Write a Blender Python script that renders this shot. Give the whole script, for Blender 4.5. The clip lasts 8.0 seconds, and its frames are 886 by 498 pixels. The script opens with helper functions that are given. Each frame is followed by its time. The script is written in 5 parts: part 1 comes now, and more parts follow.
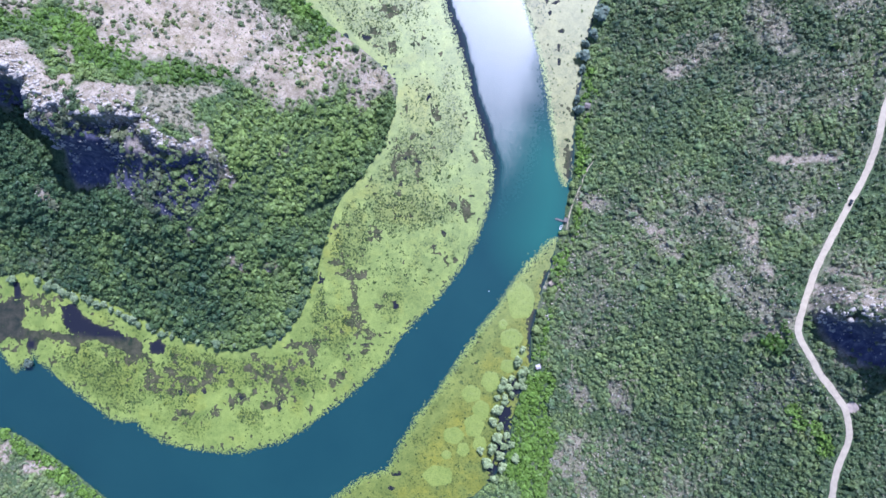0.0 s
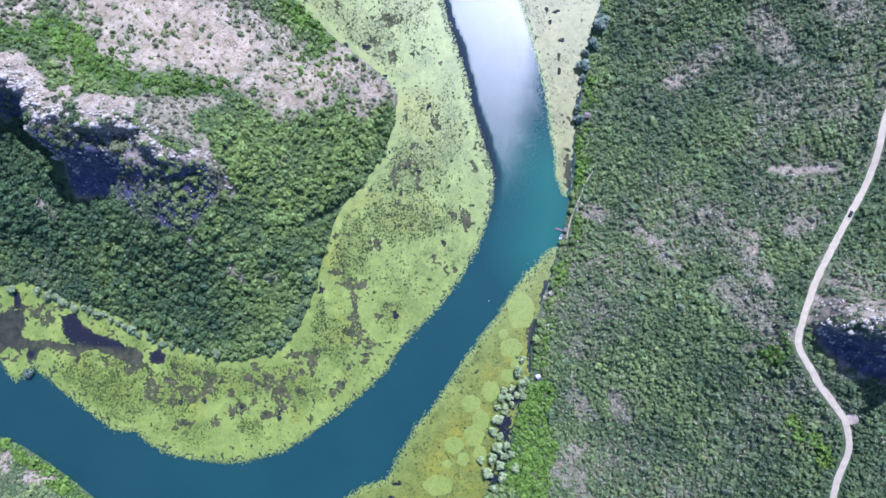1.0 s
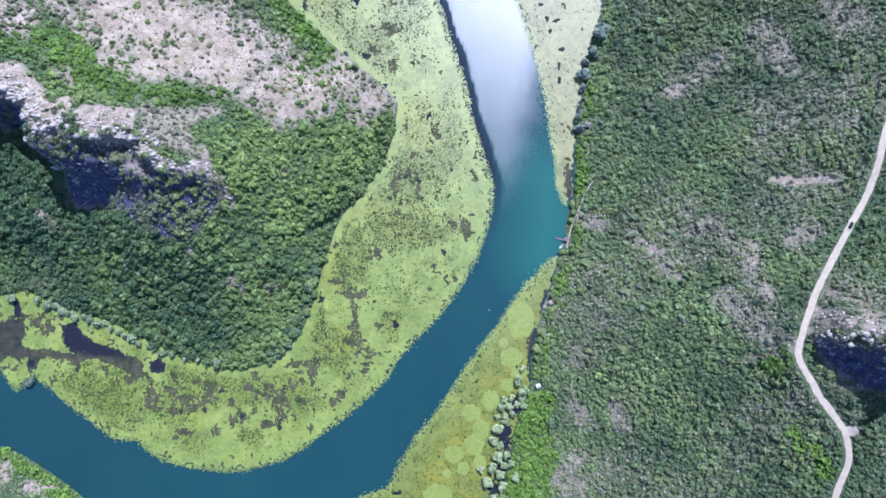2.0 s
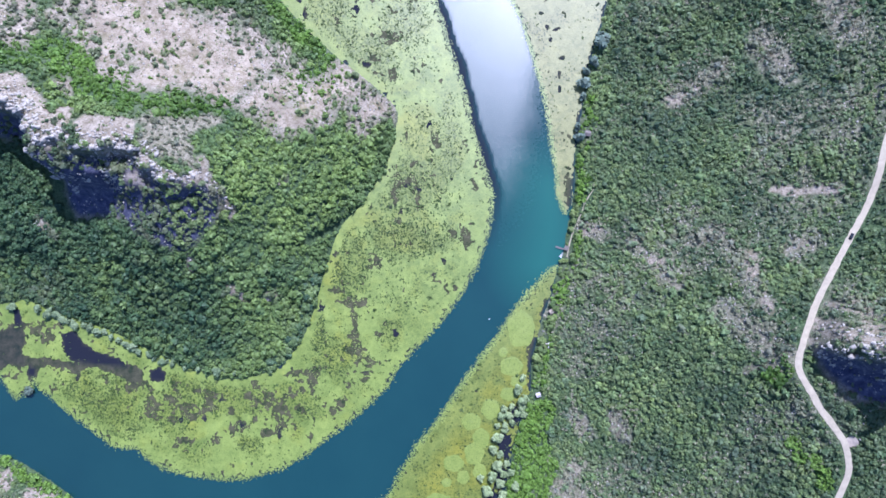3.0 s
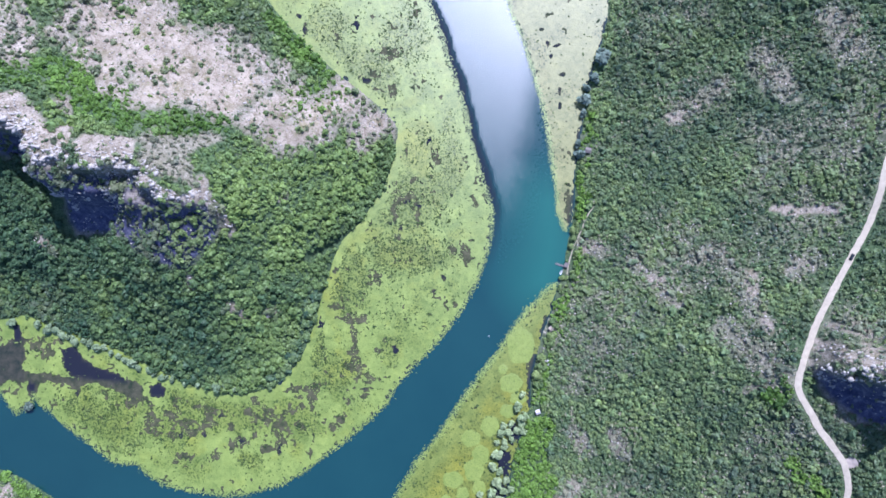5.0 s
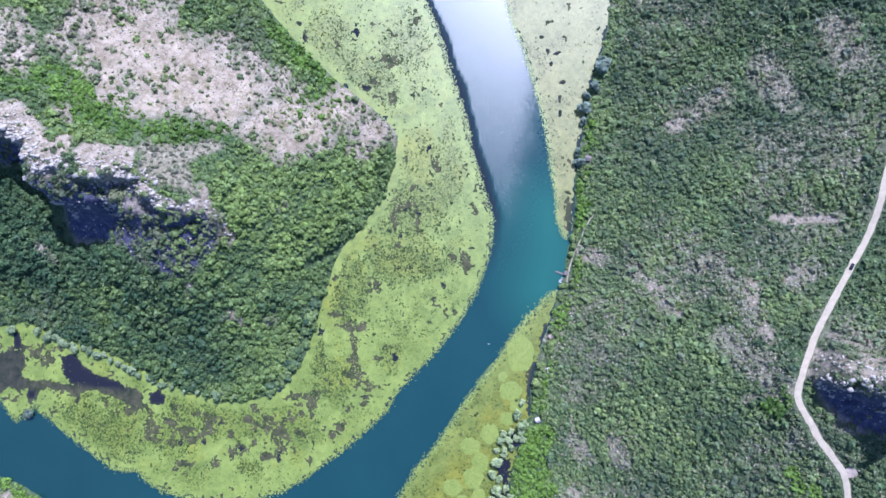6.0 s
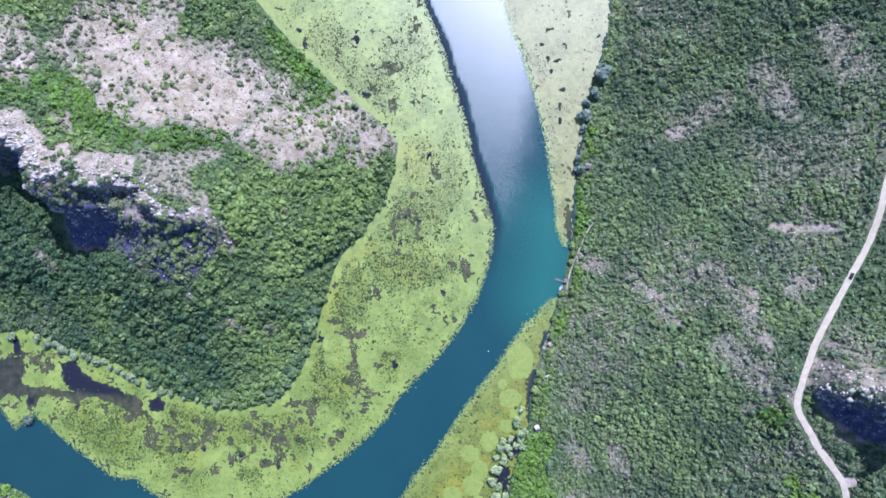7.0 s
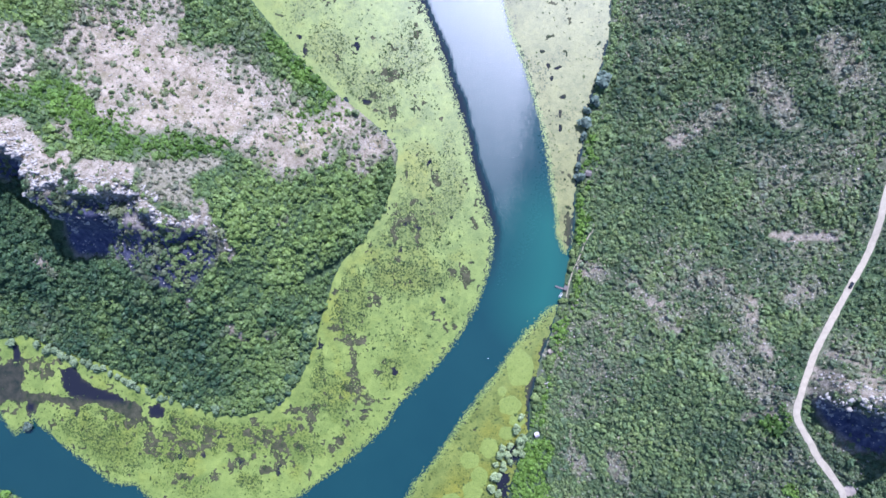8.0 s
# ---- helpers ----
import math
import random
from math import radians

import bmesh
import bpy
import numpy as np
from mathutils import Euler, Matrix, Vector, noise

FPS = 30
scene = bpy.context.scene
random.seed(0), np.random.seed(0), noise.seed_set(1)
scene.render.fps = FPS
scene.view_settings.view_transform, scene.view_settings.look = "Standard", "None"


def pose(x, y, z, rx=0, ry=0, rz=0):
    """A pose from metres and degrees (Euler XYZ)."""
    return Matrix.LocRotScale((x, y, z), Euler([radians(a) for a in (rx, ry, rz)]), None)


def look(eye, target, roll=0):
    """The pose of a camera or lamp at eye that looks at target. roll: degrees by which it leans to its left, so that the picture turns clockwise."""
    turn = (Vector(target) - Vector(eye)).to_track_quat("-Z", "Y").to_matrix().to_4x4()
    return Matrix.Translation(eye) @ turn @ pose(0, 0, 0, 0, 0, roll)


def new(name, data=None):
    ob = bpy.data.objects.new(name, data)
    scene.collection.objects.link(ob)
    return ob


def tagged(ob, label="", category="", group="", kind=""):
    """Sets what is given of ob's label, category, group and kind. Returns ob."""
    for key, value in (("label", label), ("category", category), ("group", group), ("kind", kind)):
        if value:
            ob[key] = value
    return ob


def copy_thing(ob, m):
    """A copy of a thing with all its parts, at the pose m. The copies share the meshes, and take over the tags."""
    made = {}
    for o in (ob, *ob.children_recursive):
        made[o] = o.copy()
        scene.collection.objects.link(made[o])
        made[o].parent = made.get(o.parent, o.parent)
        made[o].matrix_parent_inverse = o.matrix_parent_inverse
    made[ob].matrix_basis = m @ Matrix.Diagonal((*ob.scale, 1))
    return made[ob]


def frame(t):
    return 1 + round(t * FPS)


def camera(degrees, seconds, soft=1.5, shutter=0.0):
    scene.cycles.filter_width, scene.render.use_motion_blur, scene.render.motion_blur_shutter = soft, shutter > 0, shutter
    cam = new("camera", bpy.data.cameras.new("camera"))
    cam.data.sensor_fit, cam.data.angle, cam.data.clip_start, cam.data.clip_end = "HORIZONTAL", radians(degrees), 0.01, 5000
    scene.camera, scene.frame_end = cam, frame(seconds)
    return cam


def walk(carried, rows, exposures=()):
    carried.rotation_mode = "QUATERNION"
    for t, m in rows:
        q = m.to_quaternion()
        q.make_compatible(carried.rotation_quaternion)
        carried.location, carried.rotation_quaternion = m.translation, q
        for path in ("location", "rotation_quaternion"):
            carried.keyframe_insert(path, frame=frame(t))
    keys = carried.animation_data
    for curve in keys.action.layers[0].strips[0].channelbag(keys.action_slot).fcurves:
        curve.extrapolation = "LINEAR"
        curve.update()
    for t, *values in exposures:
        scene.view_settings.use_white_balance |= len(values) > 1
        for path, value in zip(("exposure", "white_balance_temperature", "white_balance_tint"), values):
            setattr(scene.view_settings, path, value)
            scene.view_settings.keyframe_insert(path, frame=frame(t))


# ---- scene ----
cam = camera(70, 8.0, soft=1.62)
PATH = [
    (0, -0.446, -6.251, 460.081, 1.3611, 1.4878, -0.0323),
    (0.5, -0.421, -2.124, 460.135, 1.2895, 1.4860, -0.0600),
    (1, -0.429, 2.010, 460.161, 1.2084, 1.4851, -0.0735),
    (1.5, -0.441, 6.106, 460.164, 1.1234, 1.4867, -0.0755),
    (2, -0.433, 10.127, 460.148, 1.0391, 1.4920, -0.0686),
    (2.5, -0.390, 14.044, 460.120, 0.9588, 1.5013, -0.0550),
    (3, -0.304, 17.835, 460.083, 0.8852, 1.5146, -0.0364),
    (3.5, -0.172, 21.489, 460.042, 0.8198, 1.5314, -0.0143),
    (4, -0.000, 25.000, 460.000, 0.7632, 1.5506, 0.0103),
    (4.5, 0.198, 28.373, 459.962, 0.7149, 1.5705, 0.0368),
    (5, 0.403, 31.621, 459.930, 0.6735, 1.5890, 0.0650),
    (5.5, 0.587, 34.764, 459.907, 0.6365, 1.6034, 0.0947),
    (6, 0.715, 37.830, 459.897, 0.6007, 1.6107, 0.1267),
    (6.5, 0.746, 40.856, 459.902, 0.5616, 1.6070, 0.1616),
    (7, 0.631, 43.888, 459.924, 0.5138, 1.5882, 0.2006),
    (7.5, 0.314, 46.980, 459.965, 0.4509, 1.5495, 0.2455),
    (8, -0.269, 50.193, 460.026, 0.3656, 1.4858, 0.2982),
]
walk(cam, [(t, pose(*p)) for t, *p in PATH], exposures=[(0, 1.04, 5110, 28), (8, 1.08, 5110, 28)])

# ---- light ----
SUN_UP, SUN_SIDE = 53.0, 18.0   # height over the horizon; degrees east of +y
world = bpy.data.worlds.new("sky")
scene.world = world
world.use_nodes = True
wn = world.node_tree.nodes
sky = wn.new("ShaderNodeTexSky")
sky.sky_type, sky.sun_disc = "NISHITA", False
sky.ozone_density = 4.0
sky.sun_elevation, sky.sun_rotation = radians(SUN_UP), radians(SUN_SIDE)
world.node_tree.links.new(sky.outputs["Color"], wn["Background"].inputs["Color"])
wn["Background"].inputs["Strength"].default_value = 0.10
sun_data = bpy.data.lights.new("sun", "SUN")
sun_data.energy, sun_data.angle, sun_data.color = 4.2, radians(0.53), (1.0, 0.96, 0.90)
sun = new("sun", sun_data)
sun_way = Vector((math.sin(radians(SUN_SIDE)) * math.cos(radians(SUN_UP)),
                  math.cos(radians(SUN_SIDE)) * math.cos(radians(SUN_UP)), math.sin(radians(SUN_UP))))
sun.matrix_world = look(sun_way * 900, (0, 0, 0))


# ---- noise and shapes in the plan ----
def value_noise(x, y, size, seed=0):
    """Smooth noise in 0..1 over the plan, with features of about that size."""
    x, y = np.asarray(x, float) / size + 131.7 * seed, np.asarray(y, float) / size - 57.3 * seed
    xi, yi = np.floor(x), np.floor(y)
    u, v = x - xi, y - yi
    u, v = u * u * (3 - 2 * u), v * v * (3 - 2 * v)

    def corner(a, b):
        r = np.sin(a * 127.1 + b * 311.7 + seed * 74.7) * 43758.5453
        return r - np.floor(r)
    return ((corner(xi, yi) * (1 - u) + corner(xi + 1, yi) * u) * (1 - v)
            + (corner(xi, yi + 1) * (1 - u) + corner(xi + 1, yi + 1) * u) * v)


def fractal(x, y, size, seed=0, octaves=3):
    total, weight = 0, 0
    for k in range(octaves):
        total = total + value_noise(x, y, size / 2 ** k, seed + k) / 2 ** k
        weight += 1 / 2 ** k
    return total / weight


def cells(x, y, size, seed=0):
    """Distance to the nearest of scattered points, in units of size, and a random number for each point's cell."""
    x, y = np.asarray(x, float) / size, np.asarray(y, float) / size
    xi, yi = np.floor(x), np.floor(y)
    best, mark = np.full(np.shape(x), 9.0), np.zeros(np.shape(x))
    for a in (-1, 0, 1):
        for b in (-1, 0, 1):
            p, q = xi + a, yi + b
            r = np.sin(p * 127.1 + q * 311.7 + seed * 74.7) * 43758.5453
            t = np.sin(p * 269.5 + q * 183.3 + seed * 21.3) * 24634.6345
            r, t = r - np.floor(r), t - np.floor(t)
            d = np.hypot(p + 0.12 + 0.76 * r - x, q + 0.12 + 0.76 * t - y)
            mark = np.where(d < best, (r * 7.31 + t * 3.17) % 1, mark)
            best = np.minimum(best, d)
    return best, mark


def line_distance(x, y, line):
    best = np.full(np.shape(x), 1e9)
    for (ax, ay), (bx, by) in zip(line[:-1], line[1:]):
        dx, dy = bx - ax, by - ay
        k = np.clip(((x - ax) * dx + (y - ay) * dy) / max(dx * dx + dy * dy, 1e-9), 0, 1)
        best = np.minimum(best, np.hypot(x - ax - k * dx, y - ay - k * dy))
    return best


def inside(x, y, polygon):
    result = np.zeros(np.shape(x), bool)
    for (ax, ay), (bx, by) in zip(polygon, polygon[1:] + polygon[:1]):
        if ay != by:
            cross = ((ay > y) != (by > y)) & (x < (bx - ax) * (y - ay) / (by - ay) + ax)
            result ^= cross
    return result


def depth_inside(x, y, polygon):
    d = line_distance(x, y, polygon + polygon[:1])
    return np.where(inside(x, y, polygon), d, -d)


def in_ellipses(x, y, rows):
    best = np.full(np.shape(x), -9.0)
    for cx, cy, a, b in rows:
        best = np.maximum(best, 1 - np.hypot((x - cx) / a, (y - cy) / b))
    return best


def capsules(x, y, rows):
    """How deep a place lies in the nearest of some rounded strips, as a share of the strip's half width."""
    best = np.full(np.shape(x), -9.0)
    for ax, ay, bx, by, r in rows:
        best = np.maximum(best, 1 - line_distance(x, y, [(ax, ay), (bx, by)]) / r)
    return best


# ---- plan: shores, mats, road ----
WEST_SHORE = [(-154, 236), (-135, 212), (-112, 186), (-89, 165), (-68, 149), (-51, 134), (-45, 125), (-47, 107), (-55, 82),
              (-72, 57), (-84, 45), (-91, 33), (-99, 8), (-107, -21), (-115, -42), (-126, -56), (-134, -63), (-146, -67),
              (-163, -71), (-180, -67), (-201, -63), (-218, -54), (-239, -44), (-260, -34), (-285, -26), (-307, -17),
              (-324, -13), (-341, -16), (-366, -15)]
EAST_SHORE = [(108, 233), (107, 209), (103, 188), (97, 172), (93, 156), (90, 135), (86, 114), (83, 94), (83, 73), (81, 56),
              (77, 39), (75, 24), (70, 8), (66, -8), (59, -25), (55, -41), (51, -57), (51, -74), (46, -92), (38, -114),
              (36, -131), (33, -147), (22, -161), (6, -176), (-22, -200)]
SOUTH_SHORE = [(-365, -117), (-339, -126), (-322, -132), (-301, -145), (-284, -157), (-269, -169), (-257, -178), (-238, -199)]
WEST_EDGE = [(-31, 235), (-20, 210), (-14, 194), (-8, 173), (-2, 156), (4, 136), (7, 119), (13, 98), (18, 82), (23, 65),
             (22, 49), (19, 33), (11, 12), (0, -8), (-14, -27), (-31, -45), (-47, -62), (-53, -74), (-68, -89), (-84, -103),
             (-101, -115), (-111, -123), (-129, -134), (-154, -141), (-171, -143), (-196, -140), (-217, -135), (-230, -127),
             (-236, -121), (-255, -119), (-272, -106), (-289, -94), (-302, -82), (-310, -78), (-314, -70), (-318, -80),
             (-328, -84), (-334, -76), (-342, -66), (-366, -63)]
NORTHEAST_EDGE = [(31, 234), (37, 210), (46, 189), (54, 164), (60, 143), (64, 123), (67, 102), (70, 82), (71, 65), (76, 51)]
SOUTHEAST_EDGE = [(70, 12), (60, 4), (49, -8), (39, -21), (29, -37), (17, -53), (4, -70), (-6, -86), (-18, -103), (-31, -119),
                  (-41, -135), (-45, -142), (-51, -155), (-72, -163), (-90, -176), (-105, -185), (-113, -201)]
ROAD = [(272, 125), (268, 101), (264, 90), (260, 73), (256, 59), (251, 47), (243, 34), (235, 20), (227, 6), (219, -9),
        (214, -21), (210, -31), (207, -42), (206, -47), (209, -55), (213, -62), (219, -73), (227, -84), (233, -93),
        (236, -102), (237, -113), (235, -121), (231, -132), (229, -147), (230, -166), (234, -200), (250, -260)]
ROAD_HEIGHTS = [62, 62, 62, 62, 61, 61, 62, 63, 64, 65, 66, 67, 67, 67, 67, 67, 67, 67, 67, 66, 65, 64, 63, 61, 58, 55, 50]
WEST_LAND = [(-420, 700), (-260, 420), (-190, 300)] + WEST_SHORE + [(-520, 10), (-900, 60), (-3000, 100), (-3000, 3000), (-600, 3000)]
EAST_LAND = [(0, 700), (90, 420), (110, 300)] + EAST_SHORE + [(-60, -230), (-130, -245), (-195, -228)] + SOUTH_SHORE[::-1] + [
    (-520, -85), (-900, -40), (-3000, 0), (-3000, -3000), (3000, -3000), (3000, 3000), (100, 3000)]
WEST_MAT = [(-60, 300), (-46, 262)] + WEST_EDGE + [(-430, -50), (-430, -10)] + WEST_SHORE[::-1] + [(-190, 300)]
NORTHEAST_MAT = [(16, 300), (24, 262)] + NORTHEAST_EDGE + [p for p in EAST_SHORE[::-1] if p[1] > 52] + [(112, 300)]
SOUTHEAST_MAT = SOUTHEAST_EDGE + [(-120, -232), (-60, -228)] + [p for p in EAST_SHORE[::-1] if p[1] < 12]

# ---- landforms: ridges, ledges and slopes, as x, y, height ----
WEST_RIM = [(-320, 120, 88), (-296, 116, 88), (-280, 112.5, 88), (-269, 108, 88), (-264, 101, 87), (-264.5, 92, 86.5), (-256, 87.2, 86), (-239.3, 86.2, 84.5), (-230.1, 85.9, 82.5),
            (-221.6, 85.5, 81), (-209.3, 84.8, 79), (-199.5, 81.6, 77.5), (-191.4, 74.9, 76), (-184.8, 67.3, 75), (-179.4, 64.4, 73.5), (-170.4, 62.5, 71.5), (-159.7, 62.2, 67)]
WEST_LEDGE = [(-320, 108, 60), (-298, 104, 58), (-284, 103, 57), (-275, 98, 54), (-271, 88, 48), (-255, 84, 78), (-244.2, 81.7, 77), (-234.8, 81, 75), (-226.3, 81, 64), (-213, 79.5, 64),
              (-203, 75.5, 63), (-195.5, 68.8, 62), (-188.5, 61.2, 63), (-181, 58.2, 64), (-172, 56.6, 60), (-161, 56.2, 58)]
# below the rim: a bushy shelf, the face under it, a rocky outcrop and its foot, the slope
WEST_FOOT = [(-254, 94, 87), (-267, 82.5, 82), (-262, 79, 80), (-254, 75, 78), (-244, 72.5, 77), (-231, 72.5, 75), (-222, 74, 66), (-275, 77, 39), (-266, 71, 37), (-252, 66.5, 44), (-239, 65, 44), (-228, 65, 46),
             (-211, 73, 67), (-202, 69, 67), (-195, 64.8, 65), (-213, 67.1, 67), (-204.3, 64.6, 66.5), (-217, 61.9, 56), (-206, 58.6, 58), (-196.3, 57.6, 58.5), (-200, 51, 55), (-182, 53, 60),
             (-298, 72, 40), (-293, 54, 32), (-279, 66, 37), (-265, 52, 32), (-250, 53, 37), (-238, 52, 39), (-224, 50, 46), (-235, 42, 38), (-191, 45, 57),
             (-161, 51, 52), (-153, 60, 51), (-320, 60, 30), (-294, 39, 31), (-229, 29, 36), (-313, 27, 21), (-277, 19, 19.5), (-181, 25, 45)]
WEST_SLOPE = [(-216, 16, 36), (-225, -12, 14), (-194, -32, 10), (-158, -40, 9), (-134, -20, 10),
              (-159, -6, 25), (-122, 7, 18), (-112, 36, 18), (-131, 42, 29), (-100, 63, 18), (-86, 84, 9), (-310, 4, 4), (-310, 25, 14), (-380, 20, 12), (-380, 70, 34)]
WEST_TOP = [(-99, 98, 20), (-138, 96, 34), (-114, 118, 26), (-172, 113, 48), (-187, 104, 64), (-263, 122, 77), (-276, 135, 78),
            (-245, 119, 69), (-284, 165, 63), (-230, 159, 46), (-178, 151, 33), (-140, 136, 29), (-157, 167, 20), (-209, 188, 29),
            (-249, 178, 40), (-103, 150, 9), (-90, 135, 11), (-330, 170, 75), (-330, 240, 50), (-240, 240, 22), (-420, 150, 90), (-420, 280, 60)]
EAST_SLOPE = [(118, 92, 7), (120, 60, 12), (104, -4, 14), (93, -35, 12), (110, -57, 20), (152, -38, 40), (173, -9, 44), (198, -11, 58),
              (215, 20, 53), (183, 69, 31), (196, 104, 27), (232, 105, 42), (255, 129, 47), (222, 172, 29), (246, 170, 39),
              (175, 185, 9), (129, 168, 3), (157, 130, 10), (212, 144, 28), (221, 61, 43), (93, 37, 4), (131, 15, 20), (162, 29, 29),
              (187, 12, 44), (142, -25, 33), (177, -41, 52)]
EAST_LOWER = [(205, -85, 56), (191, -64, 57), (162, -106, 35), (133, -66, 30), (146, -128, 25), (94, -128, 4), (84, -97, 4),
              (74, -52, 4), (198, -120, 48), (330, 0, 95), (330, 150, 62), (330, -120, 92), (330, -220, 80), (150, -200, 22),
              (60, -200, 4), (150, 260, 6), (250, 260, 38), (420, 0, 110), (420, 250, 80), (420, -250, 100)]
# heights from (246, -37) to (312, -44) are made up, unseen, to lengthen the shadow
EAST_RIM = [(211, -27, 77), (216, -30, 86), (221, -34.5, 95), (228, -36, 99), (236, -36, 103), (246, -37, 124), (260, -38, 145), (312, -44, 160),
            (222, -19, 79), (239, -18, 84), (224, -23, 82), (262, -18, 92)]
EAST_LEDGE = [(211, -37, 69), (217, -42, 69), (224, -44, 70), (233, -46, 72), (250, -50, 78), (280, -56, 86), (320, -62, 88)]
EAST_FOOT = [(223, -55, 70), (236, -64, 72), (244, -75, 75), (214, -58, 68), (262, -70, 78), (280, -90, 82), (230, -78, 71)]
SOUTH_BANK = [(-330, -160, 6), (-300, -200, 14), (-400, -220, 30), (-420, -150, 8), (-200, -280, 16), (-80, -290, 10)]


def shore_knots(line, height, step=16):
    out = []
    for (ax, ay), (bx, by) in zip(line[:-1], line[1:]):
        n = max(1, int(math.hypot(bx - ax, by - ay) / step))
        out += [(ax + (bx - ax) * k / n, ay + (by - ay) * k / n, height) for k in range(n)]
    return out


KNOTS = np.array(WEST_RIM + WEST_LEDGE + WEST_FOOT + WEST_SLOPE + WEST_TOP + EAST_SLOPE + EAST_LOWER + EAST_RIM + EAST_LEDGE + EAST_FOOT
                 + SOUTH_BANK + shore_knots(WEST_SHORE, 0.6) + shore_knots(EAST_SHORE, 0.6) + shore_knots(SOUTH_SHORE, 0.6)
                 + [(x, y, z) for (x, y), z in zip(ROAD, ROAD_HEIGHTS)], float)
spread = np.hypot(KNOTS[:, None, 0] - KNOTS[None, :, 0], KNOTS[:, None, 1] - KNOTS[None, :, 1]) + np.eye(len(KNOTS)) * -1.0
border = np.c_[np.ones(len(KNOTS)), KNOTS[:, :2] / 100]
system = np.block([[spread, border], [border.T, np.zeros((3, 3))]])
WEIGHTS = np.linalg.solve(system, np.r_[KNOTS[:, 2], 0, 0, 0])


def landform(x, y):
    """The smooth surface through the ridges and shores."""
    x, y = np.asarray(x, float), np.asarray(y, float)
    px, py = np.clip(x, -440, 440), np.clip(y, -320, 320)
    out = WEIGHTS[-3] + WEIGHTS[-2] * px / 100 + WEIGHTS[-1] * py / 100
    for (kx, ky, _), w in zip(KNOTS, WEIGHTS):
        out = out + w * np.hypot(px - kx, py - ky)
    return out


# bare pale ground, ground with scattered bushes, and grey leafless brush on the west hill
BARE = [[(-260, 201), (-251, 185), (-251, 170), (-242, 165), (-236, 153), (-230, 147), (-228, 164), (-219, 158), (-210, 147), (-211, 138), (-212, 131), (-201, 130), (-193, 136),
         (-180, 136), (-168, 130), (-158, 126), (-146, 136), (-141, 141), (-139, 149), (-143, 160), (-148, 168), (-165, 171), (-170, 181), (-188, 186), (-203, 194), (-214, 210)],
        [(-149, 123), (-141, 132), (-135, 139), (-122, 147), (-117, 156), (-114, 146), (-116, 132), (-122, 125), (-113, 125), (-113, 135), (-103, 142), (-92, 146), (-90, 155),
         (-84, 157), (-81, 149), (-75, 140), (-75, 132), (-87, 133), (-92, 128), (-96, 121), (-101, 115), (-112, 110), (-119, 106), (-126, 109), (-133, 114), (-138, 122)],
        [(-71, 112), (-75, 115), (-69, 127), (-63, 132), (-51, 129), (-52, 125), (-62, 122)],
        [(-300, 134), (-281, 130), (-274, 133), (-266, 123), (-261, 117), (-253, 109), (-248, 98), (-237, 92), (-239, 86), (-244, 85), (-253, 86), (-260, 93), (-262, 104), (-271, 110),
         (-277, 111), (-300, 114)],
        [(-233, 100), (-231, 105), (-216, 104), (-205, 105), (-203, 100), (-204, 92), (-209, 88), (-200, 85), (-193, 79), (-186, 72), (-174, 70), (-171, 67), (-166, 74), (-164, 81),
         (-160, 73), (-160, 64), (-171, 63), (-181, 65), (-189, 68), (-195, 78), (-205, 83), (-221, 84), (-226, 90)],
        [(-251, 107), (-244, 112), (-238, 103), (-243, 97)]]
SPARSE = [[(-330, 200), (-306, 197), (-288, 200), (-278, 175), (-275, 154), (-283, 153), (-294, 157), (-330, 160)], [(-277, 183), (-267, 191), (-259, 178), (-261, 165), (-270, 171)],
          [(-193, 195), (-175, 197), (-153, 195), (-140, 178), (-120, 173), (-122, 154), (-139, 148), (-146, 168), (-164, 173), (-173, 182)],
          [(-254, 184), (-261, 200), (-268, 199), (-263, 182), (-251, 157), (-246, 154), (-230, 137), (-209, 131), (-210, 147), (-228, 165), (-236, 153)],
          [(-257, 130), (-249, 132), (-244, 119), (-253, 123)], [(-84, 146), (-88, 157), (-72, 156), (-51, 128), (-71, 123), (-75, 134)],
          [(-262, 200), (-266, 234), (-196, 242), (-200, 198)]]
TWIGGY = [[(-201, 107), (-196, 112), (-184, 111), (-159, 113), (-161, 105), (-172, 101), (-174, 93), (-168, 84), (-166, 77), (-176, 78), (-190, 82), (-199, 89), (-199, 95), (-194, 100)],
          [(-161, 65), (-158, 71), (-154, 60), (-155, 46), (-160, 42)], [(-209, 75), (-197, 77), (-191, 64), (-203, 64)]]
ROCK_RIM = [(-155, 62, -152, 48, 3), (-185, 20, -180, 9, 2), (-292, 49, -284, 34, 2), (-161, -5, -153, -10, 3), (-122, 70, -118, 74, 2), (-134, -12, -130, -10, 2), (-293, 45, -291, 37, 2), (-346, -137, -334, -143, 6),
            (-314, -152, -300, -158, 3), (-296, -168, -288, -172, 2)]
ROCK_EAST = [(149, 130, 163, 132, 4), (162, 131, 186, 153, 2), (207, 63, 237, 61, 3), (190, 19, 190, 9, 4), (251, 187, 254, 169, 8),
             (209, 169, 218, 143, 5), (171, -16, 203, -44, 3), (200, -43, 182, -54, 3), (91, 38, 101, 37, 4), (130, 17, 136, 16, 3),
             (83, -98, 88, -106, 6), (108, -91, 114, -105, 5), (69, -143, 75, -151, 7)]
